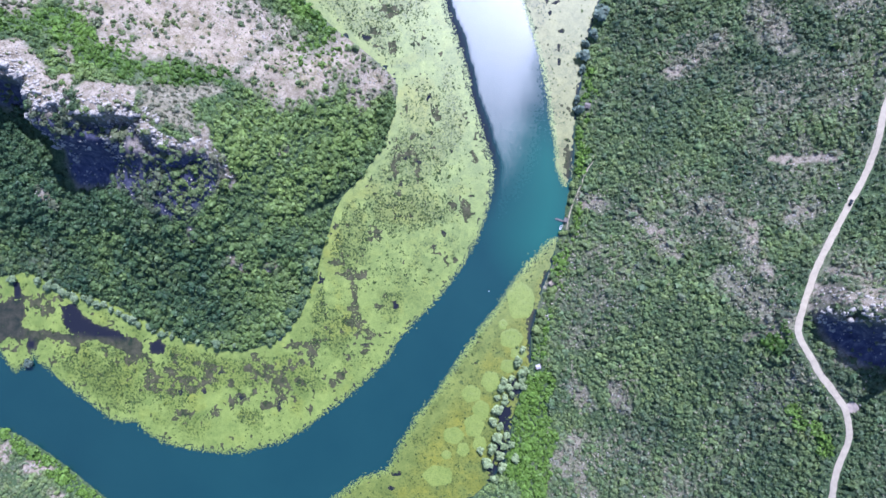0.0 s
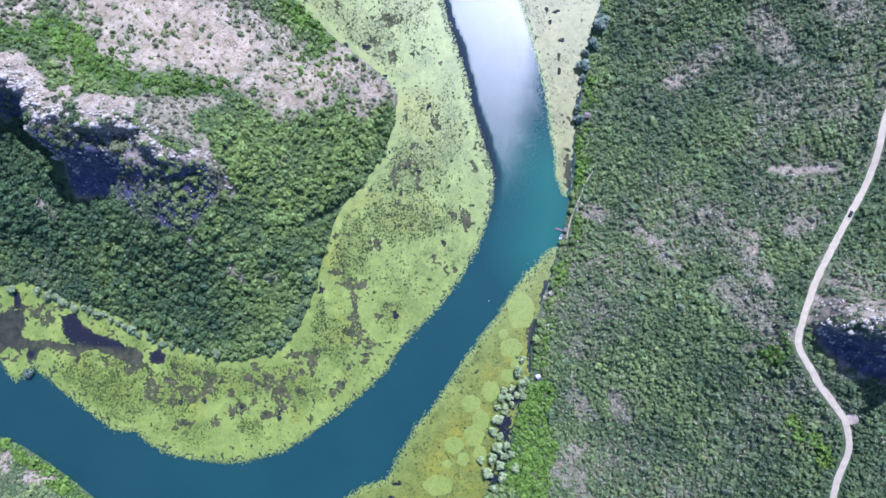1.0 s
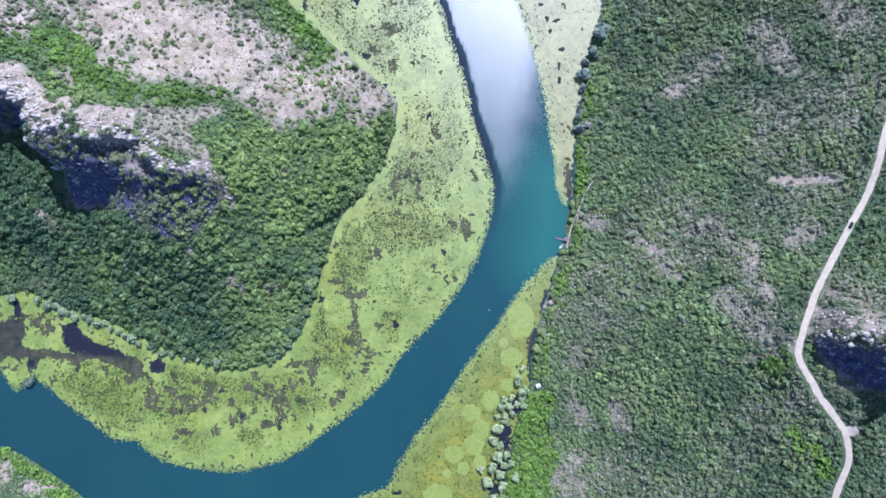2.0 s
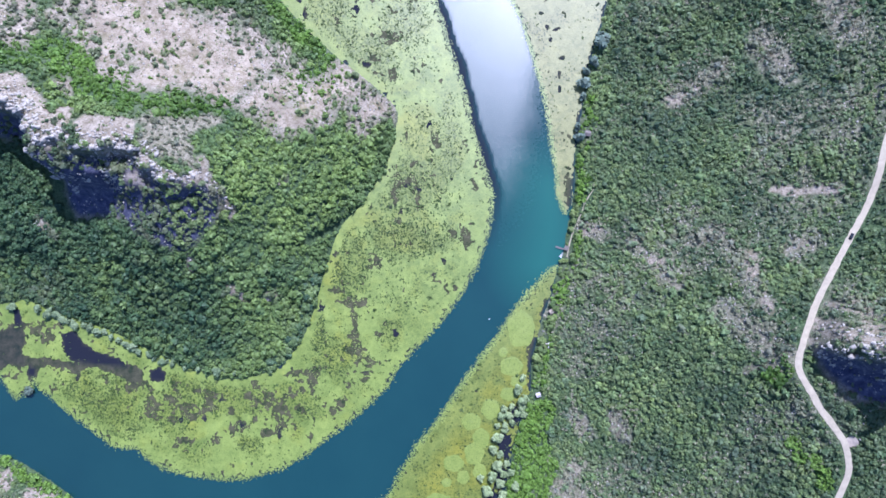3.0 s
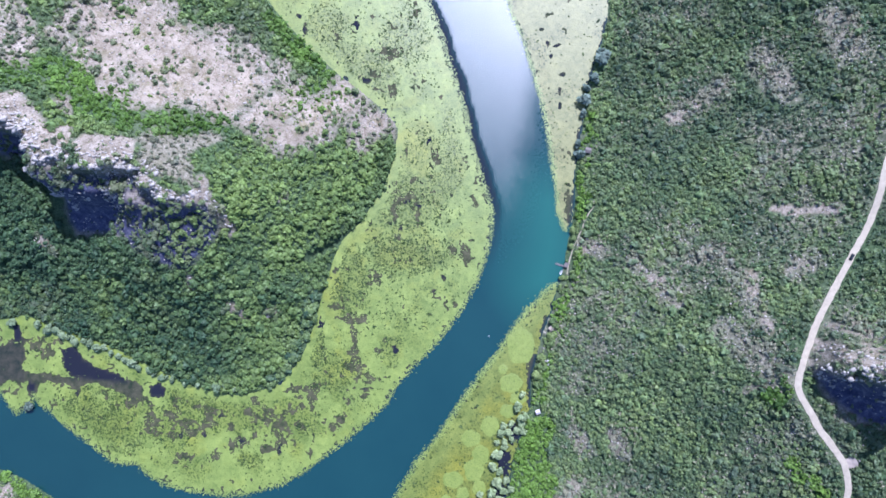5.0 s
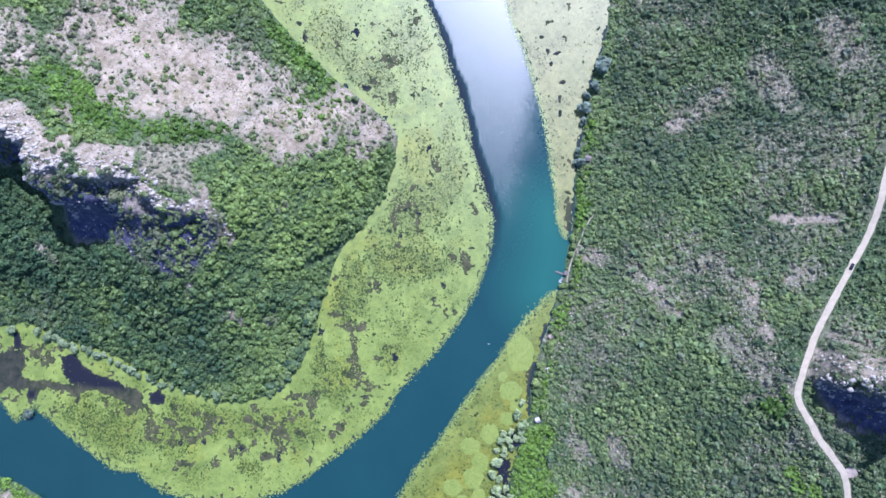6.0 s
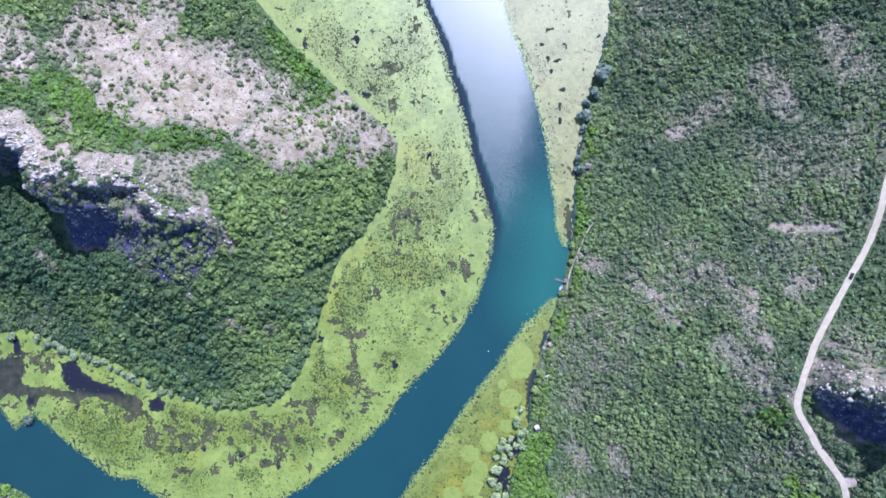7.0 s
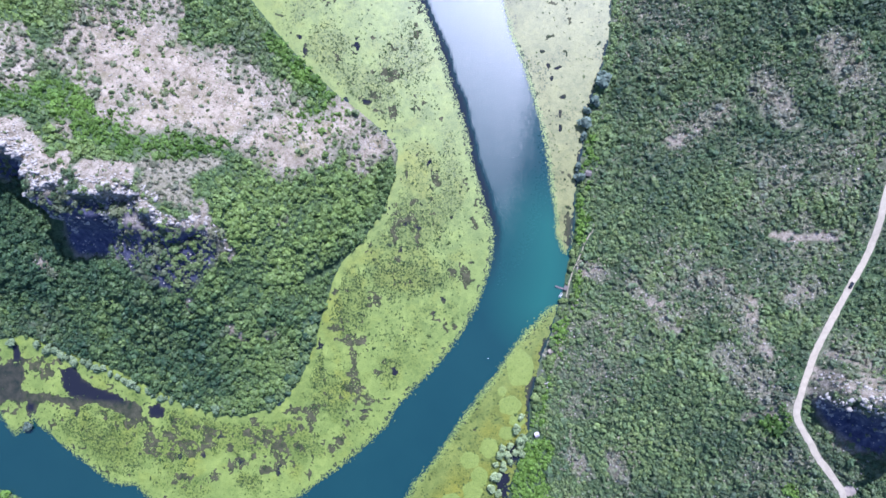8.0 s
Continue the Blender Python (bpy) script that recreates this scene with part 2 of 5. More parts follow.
ROCK_CLIFF = [(228, -6, 242, -13, 4), (222, -21, 242, -25, 3), (215, -23, 223, -28, 4), (219, -29, 232, -34, 4), (228, -33, 241, -37, 4),
              (241, -37, 270, -43, 4), (229, -65, 237, -68, 3), (161, 28, 172, 35, 4), (144, -25, 148, -32, 2), (122, 28, 149, -3, 2),
              (209, 24, 223, 28, 3), (190, -1, 197, -16, 3), (82, -136, 90, -167, 7)]
ROCK_OPEN = [(207, 63, 222, 61, 3), (224, 62, 238, 61, 3), (190, 19, 189, 10, 4), (150, 130, 166, 138, 1.5), (92, 38, 100, 37, 3), (132, 17, 136, 16, 3), (191, 0, 196, -12, 2),
             (217, -25, 234, -31, 3), (236, -31, 256, -36, 4), (225, -9, 241, -14, 3), (216, -17, 224, -22, 2)]
DRY_STRIPS = [(178, 24, 188, -6, 7), (172, -16, 198, -42, 9), (158, 30, 170, 36, 7), (121, 30, 146, 0, 6), (90, 40, 99, 36, 6), (70, -146, 84, -130, 6),
              (82, -94, 90, -106, 6), (107, -92, 114, -106, 5), (206, 168, 218, 142, 9), (246, 190, 254, 166, 10), (150, 130, 184, 152, 6), (212, 24, 224, 30, 6)]
DRY_GROUND = [[(142, 153), (173, 163), (190, 153), (159, 125), (150, 121)], [(198, 196), (224, 184), (222, 153), (204, 159)], [(236, 197), (266, 189), (261, 159), (241, 165)],
              [(181, 20), (194, 20), (195, 2), (184, -2)], [(175, -6), (203, -12), (204, -56), (184, -41)], [(84, 48), (107, 47), (103, 31), (88, 31)], [(75, -82), (85, -81), (87, -106), (77, -110)],
              [(106, -81), (115, -78), (121, -97), (111, -107)], [(63, -135), (99, -133), (98, -149), (63, -151)], [(156, 35), (182, 42), (176, 9), (160, 5)]]
CRAG_FACE = [(-273, 84), (-262, 78), (-241, 75), (-225, 74), (-214, 71), (-218, 62), (-236, 58), (-240, 45), (-268, 43), (-280, 50), (-280, 72)]
OUTCROP = [(-204, 69, 13, 7)]
CRAG_SHELF = [(-257, 84), (-233, 82), (-229, 74), (-247, 74), (-258, 79)]
CRAG_STEPS = [(-215, 70), (-193, 71), (-181, 64), (-160, 63), (-158, 46), (-183, 20), (-218, 33), (-227, 46)]
RIM_LINES = [[p[:2] for p in WEST_RIM], [p[:2] for p in EAST_RIM[:8]]]
LEDGE_LINES = [[p[:2] for p in WEST_LEDGE], [p[:2] for p in EAST_LEDGE]]
CLIFFS = [[p[:2] for p in WEST_RIM] + [(-163, 53), (-173, 46), (-185, 27), (-195, 35), (-215, 38), (-228, 42), (-243, 44), (-264, 45), (-272, 52), (-272, 72), (-278, 90), (-320, 98)],
          [p[:2] for p in EAST_RIM[:8]] + [(320, -68), (262, -74), (240, -70), (222, -55), (212, -40)]]


def deepest(x, y, polygons):
    return np.maximum.reduce([depth_inside(x, y, p) for p in polygons])


def openness(x, y):
    """Shares of bare ground, of thin scrub and of leafless brush on the west hill."""
    wx = x + (fractal(x, y, 9, 91, 4) - 0.5) * 11
    wy = y + (fractal(x, y, 9, 95, 4) - 0.5) * 11
    rim = deepest(x * 0.55 + wx * 0.45, y * 0.55 + wy * 0.45, BARE[3:]) + 2.2
    bare = np.clip(np.maximum(deepest(wx, wy, BARE[:3]), rim) / 1.3 + 0.6, 0, 1)
    thin = np.clip(deepest(wx, wy, SPARSE) / 4 + 0.6, 0, 1)
    brush = np.clip(deepest(wx, wy, TWIGGY) / 3 + 0.6, 0, 1)
    return bare, thin, brush


def rockiness(x, y):
    """1 on bare rock, 0 under closed scrub."""
    wx = x + (fractal(x, y, 10, 91, 4) - 0.5) * 26
    wy = y + (fractal(x, y, 10, 95, 4) - 0.5) * 26
    ragged = (fractal(x, y, 9, 3, 5) - 0.5) * 3.0
    bare = np.maximum.reduce([capsules(x * 0.5 + wx * 0.5, y * 0.5 + wy * 0.5, rows) for rows in (ROCK_RIM, ROCK_EAST, ROCK_CLIFF)])
    bare = np.clip(bare, -3, 0.6) * 1.7 + 0.62 + ragged - np.where(x > 0, 0.30 + 0.5 * value_noise(x, y, 7, 97), 0)
    result = np.clip(bare, 0, 1) * np.where(x > 0, np.where((y > -45) & (y < 0) & (x > 214), 0.9, 0.6), 1)
    result = np.maximum(result, np.clip(capsules(x * 0.6 + wx * 0.4, y * 0.6 + wy * 0.4, ROCK_OPEN) * 1.8 + 0.75 + ragged * 0.6, 0, 1))
    open_, thin, brush = openness(x, y)
    result = np.maximum.reduce([result, open_, thin * np.clip((fractal(x, y, 7, 99, 4) - 0.30) * 6, 0, 1), 0.5 * brush,
                                0.75 * np.clip(deepest(x, y, BARE[:3]) / 4 + 2.2 + ragged, 0, 1)])
    result = np.maximum(result, np.clip(depth_inside(x, y, CRAG_STEPS) / 4 + 0.2 + ragged * 0.3, 0, 1))
    for line, wide in zip(CLIFFS, (7, 7)):
        d = depth_inside(x, y, line)
        result = np.maximum(result, np.clip(d / wide + 0.25 + ragged * 0.55, 0, 1) * np.clip(d / 3 + 1, 0, 1))
    return result


def land_depth(x, y):
    return np.maximum(depth_inside(x, y, WEST_LAND), depth_inside(x, y, EAST_LAND))


def ground_height(x, y, fine=True):
    x, y = np.asarray(x, float), np.asarray(y, float)
    d = land_depth(x, y)
    near = np.maximum.reduce([np.clip(1.6 - line_distance(x, y, line) / 14, 0, 1) for line in RIM_LINES + LEDGE_LINES])
    jag = near * np.clip(d / 10, 0, 1)
    z = landform(x + jag * (fractal(x, y, 9, 61) - 0.5) * 7, y + jag * ((fractal(x, y, 11, 62) - 0.5) * 8 + (value_noise(x, y, 3.5, 63) - 0.5) * 3))
    if fine:
        z = z + (fractal(x, y, 22, 11) - 0.5) * 3.0 * np.clip(d / 15, 0, 1)
        rock = np.maximum.reduce([np.clip(1.2 - line_distance(x, y, line) / 12, 0, 1) for line in RIM_LINES + LEDGE_LINES])
        z = z + rock * (np.abs(value_noise(x, y, 6.0, 21) - 0.5) * 8 + np.abs(value_noise(x, y, 2.8, 22) - 0.5) * 4 - 2.5)
    z = z - 3.5 * np.clip(1.5 - line_distance(x, y, [(-107, 31), (-96, 38), (-83, 46)]) / 2.5, 0, 1)   # a narrow gully above the west shore
    road = line_distance(x, y, ROAD)
    z = np.where(road < 30, z + (road_level(x, y) - z) * np.clip(1.6 - road / 6, 0, 1), z)
    far = np.clip((np.hypot(x, y) - 480) / 900, 0, 1)
    z = np.maximum(z, 0.5) + far * 150 * fractal(x, y, 700, 31)
    bank = np.clip(d / 2.5, 0, 1)
    return np.where(d > 0, 0.15 + (z - 0.15) * bank, np.maximum(-2.5, -0.35 + d * 0.35))


def road_level(x, y):
    best, level = np.full(np.shape(x), 1e9), np.zeros(np.shape(x))
    for (ax, ay), (bx, by), za, zb in zip(ROAD[:-1], ROAD[1:], ROAD_HEIGHTS[:-1], ROAD_HEIGHTS[1:]):
        dx, dy = bx - ax, by - ay
        k = np.clip(((x - ax) * dx + (y - ay) * dy) / (dx * dx + dy * dy), 0, 1)
        d = np.hypot(x - ax - k * dx, y - ay - k * dy)
        level = np.where(d < best, za + (zb - za) * k, level)
        best = np.minimum(best, d)
    return level


# ---- materials ----
def material(name, rough=0.8, specular=0.3):
    m = bpy.data.materials.new(name)
    m.use_nodes = True
    shader = m.node_tree.nodes["Principled BSDF"]
    shader.inputs["Roughness"].default_value = rough
    shader.inputs["Specular IOR Level"].default_value = specular
    return m, m.node_tree.nodes, m.node_tree.links, shader


def ramp(nodes, links, source, stops):
    r = nodes.new("ShaderNodeValToRGB")
    while len(r.color_ramp.elements) < len(stops):
        r.color_ramp.elements.new(0.5)
    for e, (at, colour) in zip(r.color_ramp.elements, stops):
        e.position, e.color = at, (*colour, 1)
    links.new(source, r.inputs["Fac"])
    return r.outputs["Color"]


def noise_node(nodes, links, size, detail=4, rough=0.6):
    """Noise in world metres, with features of about that size."""
    geo = nodes.new("ShaderNodeNewGeometry")
    n = nodes.new("ShaderNodeTexNoise")
    n.inputs["Scale"].default_value, n.inputs["Detail"].default_value, n.inputs["Roughness"].default_value = 1 / size, detail, rough
    links.new(geo.outputs["Position"], n.inputs["Vector"])
    return n.outputs["Fac"]


def mix(nodes, links, factor, a, b, kind="MIX"):
    m = nodes.new("ShaderNodeMix")
    m.data_type, m.blend_type = "RGBA", kind
    for socket, value in ((m.inputs["Factor"], factor), (m.inputs[6], a), (m.inputs[7], b)):
        if isinstance(value, bpy.types.NodeSocket):
            links.new(value, socket)
        else:
            socket.default_value = value if isinstance(value, float) else (*value, 1)
    return m.outputs[2]


def attribute(nodes, name):
    a = nodes.new("ShaderNodeAttribute")
    a.attribute_name = name
    return a.outputs["Fac"]


def attribute_colour(nodes, links, name):
    return ramp(nodes, links, attribute(nodes, name), [(0.05, (0, 0, 0)), (0.5, (1, 1, 1))])


def bump(nodes, links, shader, height, strength, distance):
    b = nodes.new("ShaderNodeBump")
    b.inputs["Strength"].default_value, b.inputs["Distance"].default_value = strength, distance
    links.new(height, b.inputs["Height"])
    links.new(b.outputs["Normal"], shader.inputs["Normal"])


def plain(name, colour, rough=0.7, vary=0.25, size=0.6, metal=0.0, specular=0.4):
    """A surface of one kind, mottled at two scales."""
    m, nodes, links, shader = material(name, rough, specular)
    dark, light = [c * (1 - vary) for c in colour], [min(1, c * (1 + vary)) for c in colour]
    coarse = ramp(nodes, links, noise_node(nodes, links, size), [(0.3, dark), (0.7, light)])
    fine = ramp(nodes, links, noise_node(nodes, links, size / 9), [(0.3, (0.8,) * 3), (0.7, (1, 1, 1))])
    links.new(mix(nodes, links, 1.0, coarse, fine, "MULTIPLY"), shader.inputs["Base Color"])
    shader.inputs["Metallic"].default_value = metal
    bump(nodes, links, shader, noise_node(nodes, links, size / 6), 0.3, size / 20)
    return m


def ground_material():
    m, nodes, links, shader = material("hillside", 0.95, 0.2)
    scrub = ramp(nodes, links, noise_node(nodes, links, 3.0, 6), [(0.32, (0.030, 0.055, 0.024)), (0.62, (0.065, 0.098, 0.042)), (0.82, (0.14, 0.15, 0.090))])
    stone = ramp(nodes, links, noise_node(nodes, links, 4.0, 8, 0.7), [(0.28, (0.112, 0.096, 0.068)), (0.45, (0.232, 0.202, 0.156)), (0.7, (0.40, 0.352, 0.280))])
    earth = ramp(nodes, links, noise_node(nodes, links, 12.0, 6, 0.62), [(0.33, (0.176, 0.146, 0.098)), (0.5, (0.256, 0.217, 0.154)), (0.66, (0.345, 0.296, 0.220))])
    speck = ramp(nodes, links, noise_node(nodes, links, 0.9, 3), [(0.36, (0.62, 0.60, 0.55)), (0.49, (1, 1, 1)), (0.7, (1.08, 1.07, 1.05))])
    pale = mix(nodes, links, attribute(nodes, "earth"), mix(nodes, links, 0.35, stone, earth), mix(nodes, links, 0.72, stone, earth))
    smooth = mix(nodes, links, attribute(nodes, "earth"), speck, mix(nodes, links, 0.55, speck, (1.06, 1.05, 1.02)))
    bare = mix(nodes, links, 1.0, pale, smooth, "MULTIPLY")
    crack = ramp(nodes, links, noise_node(nodes, links, 6.5, 6, 0.62), [(0.455, (1, 1, 1)), (0.485, (0.62, 0.58, 0.54)), (0.495, (0.55, 0.53, 0.46)), (0.515, (1, 1, 1))])
    bare = mix(nodes, links, 0.85, bare, crack, "MULTIPLY")
    grass = ramp(nodes, links, noise_node(nodes, links, 9.0, 7, 0.72), [(0.52, (1, 1, 1)), (0.66, (0.62, 0.63, 0.47))])
    bare = mix(nodes, links, 1.0, bare, grass, "MULTIPLY")
    # dark bluish shade colour, mixed over the rock wherever the crag mask is set
    crag_shade = ramp(nodes, links, noise_node(nodes, links, 4.0, 7, 0.75), [(0.36, (0.032, 0.034, 0.062)), (0.52, (0.062, 0.065, 0.104)), (0.68, (0.15, 0.148, 0.165))])
    bare = mix(nodes, links, attribute(nodes, "crag"), bare, crag_shade)
    dead = ramp(nodes, links, noise_node(nodes, links, 2.4, 6, 0.7), [(0.36, (0.070, 0.082, 0.045)), (0.54, (0.150, 0.150, 0.098)), (0.70, (0.30, 0.28, 0.215))])
    scrub = mix(nodes, links, attribute(nodes, "straw"), scrub, dead)
    tuft = ramp(nodes, links, noise_node(nodes, links, 0.9, 5, 0.75), [(0.36, (0.55, 0.58, 0.50)), (0.5, (1, 1, 1)), (0.68, (1.6, 1.5, 1.4))])
    scrub = mix(nodes, links, 1.0, scrub, tuft, "MULTIPLY")
    links.new(mix(nodes, links, attribute(nodes, "rock"), scrub, bare), shader.inputs["Base Color"])
    bump(nodes, links, shader, noise_node(nodes, links, 2.6, 7, 0.7), 0.9, 0.9)
    return m


def wavy_gloss(nodes, links, shader, rough, ior, normal=None, dull=None):
    """A gloss of many small facets over the shader, as sun on wavelets gives."""
    gloss = nodes.new("ShaderNodeBsdfGlossy")
    gloss.distribution = "BECKMANN"
    fresnel = nodes.new("ShaderNodeFresnel")
    fresnel.inputs["IOR"].default_value = ior
    both = nodes.new("ShaderNodeMixShader")
    if isinstance(rough, float):
        gloss.inputs["Roughness"].default_value = rough
    else:
        links.new(rough, gloss.inputs["Roughness"])
    if normal:
        links.new(normal, gloss.inputs["Normal"])
    share = fresnel.outputs["Fac"]
    if dull:
        less = nodes.new("ShaderNodeMapRange")
        less.inputs["To Min"].default_value, less.inputs["To Max"].default_value = 1.0, 0.38
        links.new(dull, less.inputs["Value"])
        times = nodes.new("ShaderNodeMath")
        times.operation = "MULTIPLY"
        links.new(share, times.inputs[0])
        links.new(less.outputs["Result"], times.inputs[1])
        share = times.outputs["Value"]
    links.new(share, both.inputs["Fac"])
    links.new(shader.outputs["BSDF"], both.inputs[1])
    links.new(gloss.outputs["BSDF"], both.inputs[2])
    links.new(both.outputs["Shader"], nodes["Material Output"].inputs["Surface"])


def water_material():
    m, nodes, links, shader = material("river_water", 0.5, 0.0)
    deep = ramp(nodes, links, noise_node(nodes, links, 60, 3), [(0.3, (0.007, 0.037, 0.036)), (0.7, (0.009, 0.043, 0.040))])
    green = mix(nodes, links, attribute(nodes, "bank"), deep, (0.016, 0.088, 0.064))
    mud = ramp(nodes, links, noise_node(nodes, links, 6, 7, 0.72), [(0.36, (0.018, 0.032, 0.011)), (0.48, (0.050, 0.053, 0.024)), (0.66, (0.092, 0.086, 0.046))])
    mud = mix(nodes, links, attribute(nodes, "dark"), mud, (0.013, 0.014, 0.019))
    links.new(mix(nodes, links, attribute(nodes, "shallow"), green, mud), shader.inputs["Base Color"])
    b = nodes.new("ShaderNodeBump")
    b.inputs["Distance"].default_value = 0.10
    links.new(attribute(nodes, "ripple"), b.inputs["Strength"])
    links.new(noise_node(nodes, links, 0.9, 3, 0.65), b.inputs["Height"])
    links.new(b.outputs["Normal"], shader.inputs["Normal"])
    gloss = nodes.new("ShaderNodeMapRange")
    gloss.inputs["To Min"].default_value, gloss.inputs["To Max"].default_value = 0.08, 0.395
    gusts = nodes.new("ShaderNodeMapRange")
    gusts.inputs["From Min"].default_value, gusts.inputs["From Max"].default_value = 0.3, 0.7
    gusts.inputs["To Min"].default_value, gusts.inputs["To Max"].default_value = 0.80, 1.16
    links.new(noise_node(nodes, links, 1.8, 3, 0.7), gusts.inputs["Value"])
    stirred = nodes.new("ShaderNodeMath")
    stirred.operation = "MULTIPLY"
    links.new(attribute(nodes, "ripple"), stirred.inputs[0])
    links.new(gusts.outputs["Result"], stirred.inputs[1])
    links.new(stirred.outputs["Value"], gloss.inputs["Value"])
    wavy_gloss(nodes, links, shader, gloss.outputs["Result"], 1.80, b.outputs["Normal"], attribute(nodes, "shallow"))
    return m


def mat_material(name, low, high, yellow, ior=1.53):
    m, nodes, links, shader = material(name, 0.6, 0.1)
    broad = ramp(nodes, links, noise_node(nodes, links, 17, 5), [(0.35, low), (0.65, high)])
    dense = mix(nodes, links, attribute(nodes, "stipple"), broad, [c * 0.62 for c in high[:2]] + [high[2] * 0.5])
    spots = nodes.new("ShaderNodeTexVoronoi")
    spots.voronoi_dimensions = "2D"
    spots.inputs["Scale"].default_value = 1 / 2.2
    place = nodes.new("ShaderNodeNewGeometry")
    links.new(place.outputs["Position"], spots.inputs["Vector"])
    dots = ramp(nodes, links, spots.outputs["Distance"], [(0.24, (0.34, 0.44, 0.26)), (0.34, (1.05, 1.04, 1.0))])
    clumps = ramp(nodes, links, noise_node(nodes, links, 5, 4, 0.7), [(0.40, (0, 0, 0)), (0.52, (1, 1, 1))])
    dotted = mix(nodes, links, 1.0, attribute_colour(nodes, links, "stipple"), clumps, "MULTIPLY")
    dense = mix(nodes, links, dotted, dense, mix(nodes, links, 1.0, dense, dots, "MULTIPLY"))
    olive = mix(nodes, links, attribute(nodes, "gold"), dense, yellow)
    mid = ramp(nodes, links, noise_node(nodes, links, 3.2, 5, 0.7), [(0.34, (0.84, 0.87, 0.80)), (0.52, (1, 1, 1)), (0.72, (1.10, 1.08, 1.06))])
    fine = ramp(nodes, links, noise_node(nodes, links, 0.9, 4, 0.7), [(0.34, (0.62, 0.68, 0.54)), (0.46, (1, 1, 1)), (0.72, (1.14, 1.11, 1.06))])
    both = mix(nodes, links, 1.0, mid, fine, "MULTIPLY")
    tone = ramp(nodes, links, attribute(nodes, "tone"), [(0.2, (0.78, 0.82, 0.76)), (0.5, (1, 1, 1)), (0.8, (1.16, 1.13, 1.12))])
    both = mix(nodes, links, 1.0, both, tone, "MULTIPLY")
    links.new(mix(nodes, links, 1.0, olive, both, "MULTIPLY"), shader.inputs["Base Color"])
    bump(nodes, links, shader, noise_node(nodes, links, 0.7, 3), 0.5, 0.12)
    wavy_gloss(nodes, links, shader, 0.45, ior)
    return m


def leafy(name, tint_of, dry=None):
    """Leaves: mottled green that lets some light through."""
    m, nodes, links, shader = material(name, 0.55, 0.3)
    geo = nodes.new("ShaderNodeNewGeometry")
    leaf = ramp(nodes, links, geo.outputs["Random Per Island"], [(0.0, (0.66,) * 3), (1.0, (1.28,) * 3)])
    colour = mix(nodes, links, 1.0, tint_of(nodes, links), leaf, "MULTIPLY")
    if dry:
        colour = mix(nodes, links, attribute(nodes, "dry"), colour, dry)
        colour = mix(nodes, links, attribute(nodes, "cool"), colour, mix(nodes, links, 1.0, colour, (0.80, 0.99, 1.40), "MULTIPLY"))
    links.new(colour, shader.inputs["Base Color"])
    glow = nodes.new("ShaderNodeBsdfTranslucent")
    links.new(colour, glow.inputs["Color"])
    both = nodes.new("ShaderNodeMixShader")
    both.inputs["Fac"].default_value = 0.25
    links.new(shader.outputs["BSDF"], both.inputs[1])
    links.new(glow.outputs["BSDF"], both.inputs[2])
    links.new(both.outputs["Shader"], nodes["Material Output"].inputs["Surface"])
    return m


def leaf_material(name, dark, light, dry=(0.168, 0.170, 0.104)):
    return leafy(name, lambda nodes, links: ramp(nodes, links, attribute(nodes, "tint"), [(0.0, dark), (1.0, light)]), dry)


def lone_leaf_material(name, dark, light):
    """For trees that stand as objects of their own."""
    return leafy(name, lambda nodes, links: ramp(nodes, links, nodes.new("ShaderNodeObjectInfo").outputs["Random"], [(0.0, dark), (1.0, light)]))


GROUND = ground_material()
WATER = water_material()
LILY = mat_material("lily_leaves", (0.130, 0.176, 0.034), (0.187, 0.239, 0.048), (0.172, 0.196, 0.026))
# creamier copy for the northeast mat, with its sheen painted into the colour
LILY_SHEEN = mat_material("sheen_lily_leaves", (0.150, 0.156, 0.046), (0.180, 0.184, 0.060), (0.164, 0.178, 0.040), 1.42)
LILY_OLIVE = mat_material("olive_lily_leaves", (0.120, 0.150, 0.026), (0.150, 0.180, 0.032), (0.172, 0.176, 0.018))
LILY_DISC = mat_material("lily_patch_leaves", (0.196, 0.240, 0.045), (0.228, 0.270, 0.055), (0.175, 0.205, 0.040))
SLOPE = leaf_material("slope_leaves", (0.050, 0.090, 0.038), (0.182, 0.248, 0.072), (0.225, 0.220, 0.135))
GREEN = leaf_material("scrub_leaves", (0.046, 0.092, 0.040), (0.180, 0.256, 0.062))
BRIGHT = leaf_material("bright_leaves", (0.046, 0.102, 0.016), (0.122, 0.214, 0.031))
LONE = lone_leaf_material("tree_leaves", (0.034, 0.076, 0.042), (0.158, 0.226, 0.068))
FRESH = lone_leaf_material("fresh_leaves", (0.075, 0.125, 0.038), (0.180, 0.240, 0.070))
SILVER = lone_leaf_material("silver_leaves", (0.205, 0.270, 0.118), (0.285, 0.350, 0.162))
PALE = lone_leaf_material("pale_leaves", (0.145, 0.205, 0.100), (0.240, 0.310, 0.155))
GREYTREE = lone_leaf_material("grey_leaves", (0.09, 0.13, 0.095), (0.15, 0.20, 0.145))
DEADWOOD = plain("dead_twigs", (0.265, 0.255, 0.160), 0.9, 0.35, 3.0)
BARK = plain("bark", (0.13, 0.10, 0.075), 0.9, 0.3, 0.3)
STONE = plain("limestone", (0.36, 0.332, 0.278), 0.9, 0.3, 1.2)
GRAVEL = plain("road_gravel", (0.355, 0.310, 0.222), 0.95, 0.14, 3.0)
TRODDEN = plain("trodden_earth", (0.28, 0.250, 0.165), 0.95, 0.3, 1.5)
PINK_GRAVEL = plain("layby_gravel", (0.34, 0.285, 0.225), 0.95, 0.14, 2.0)


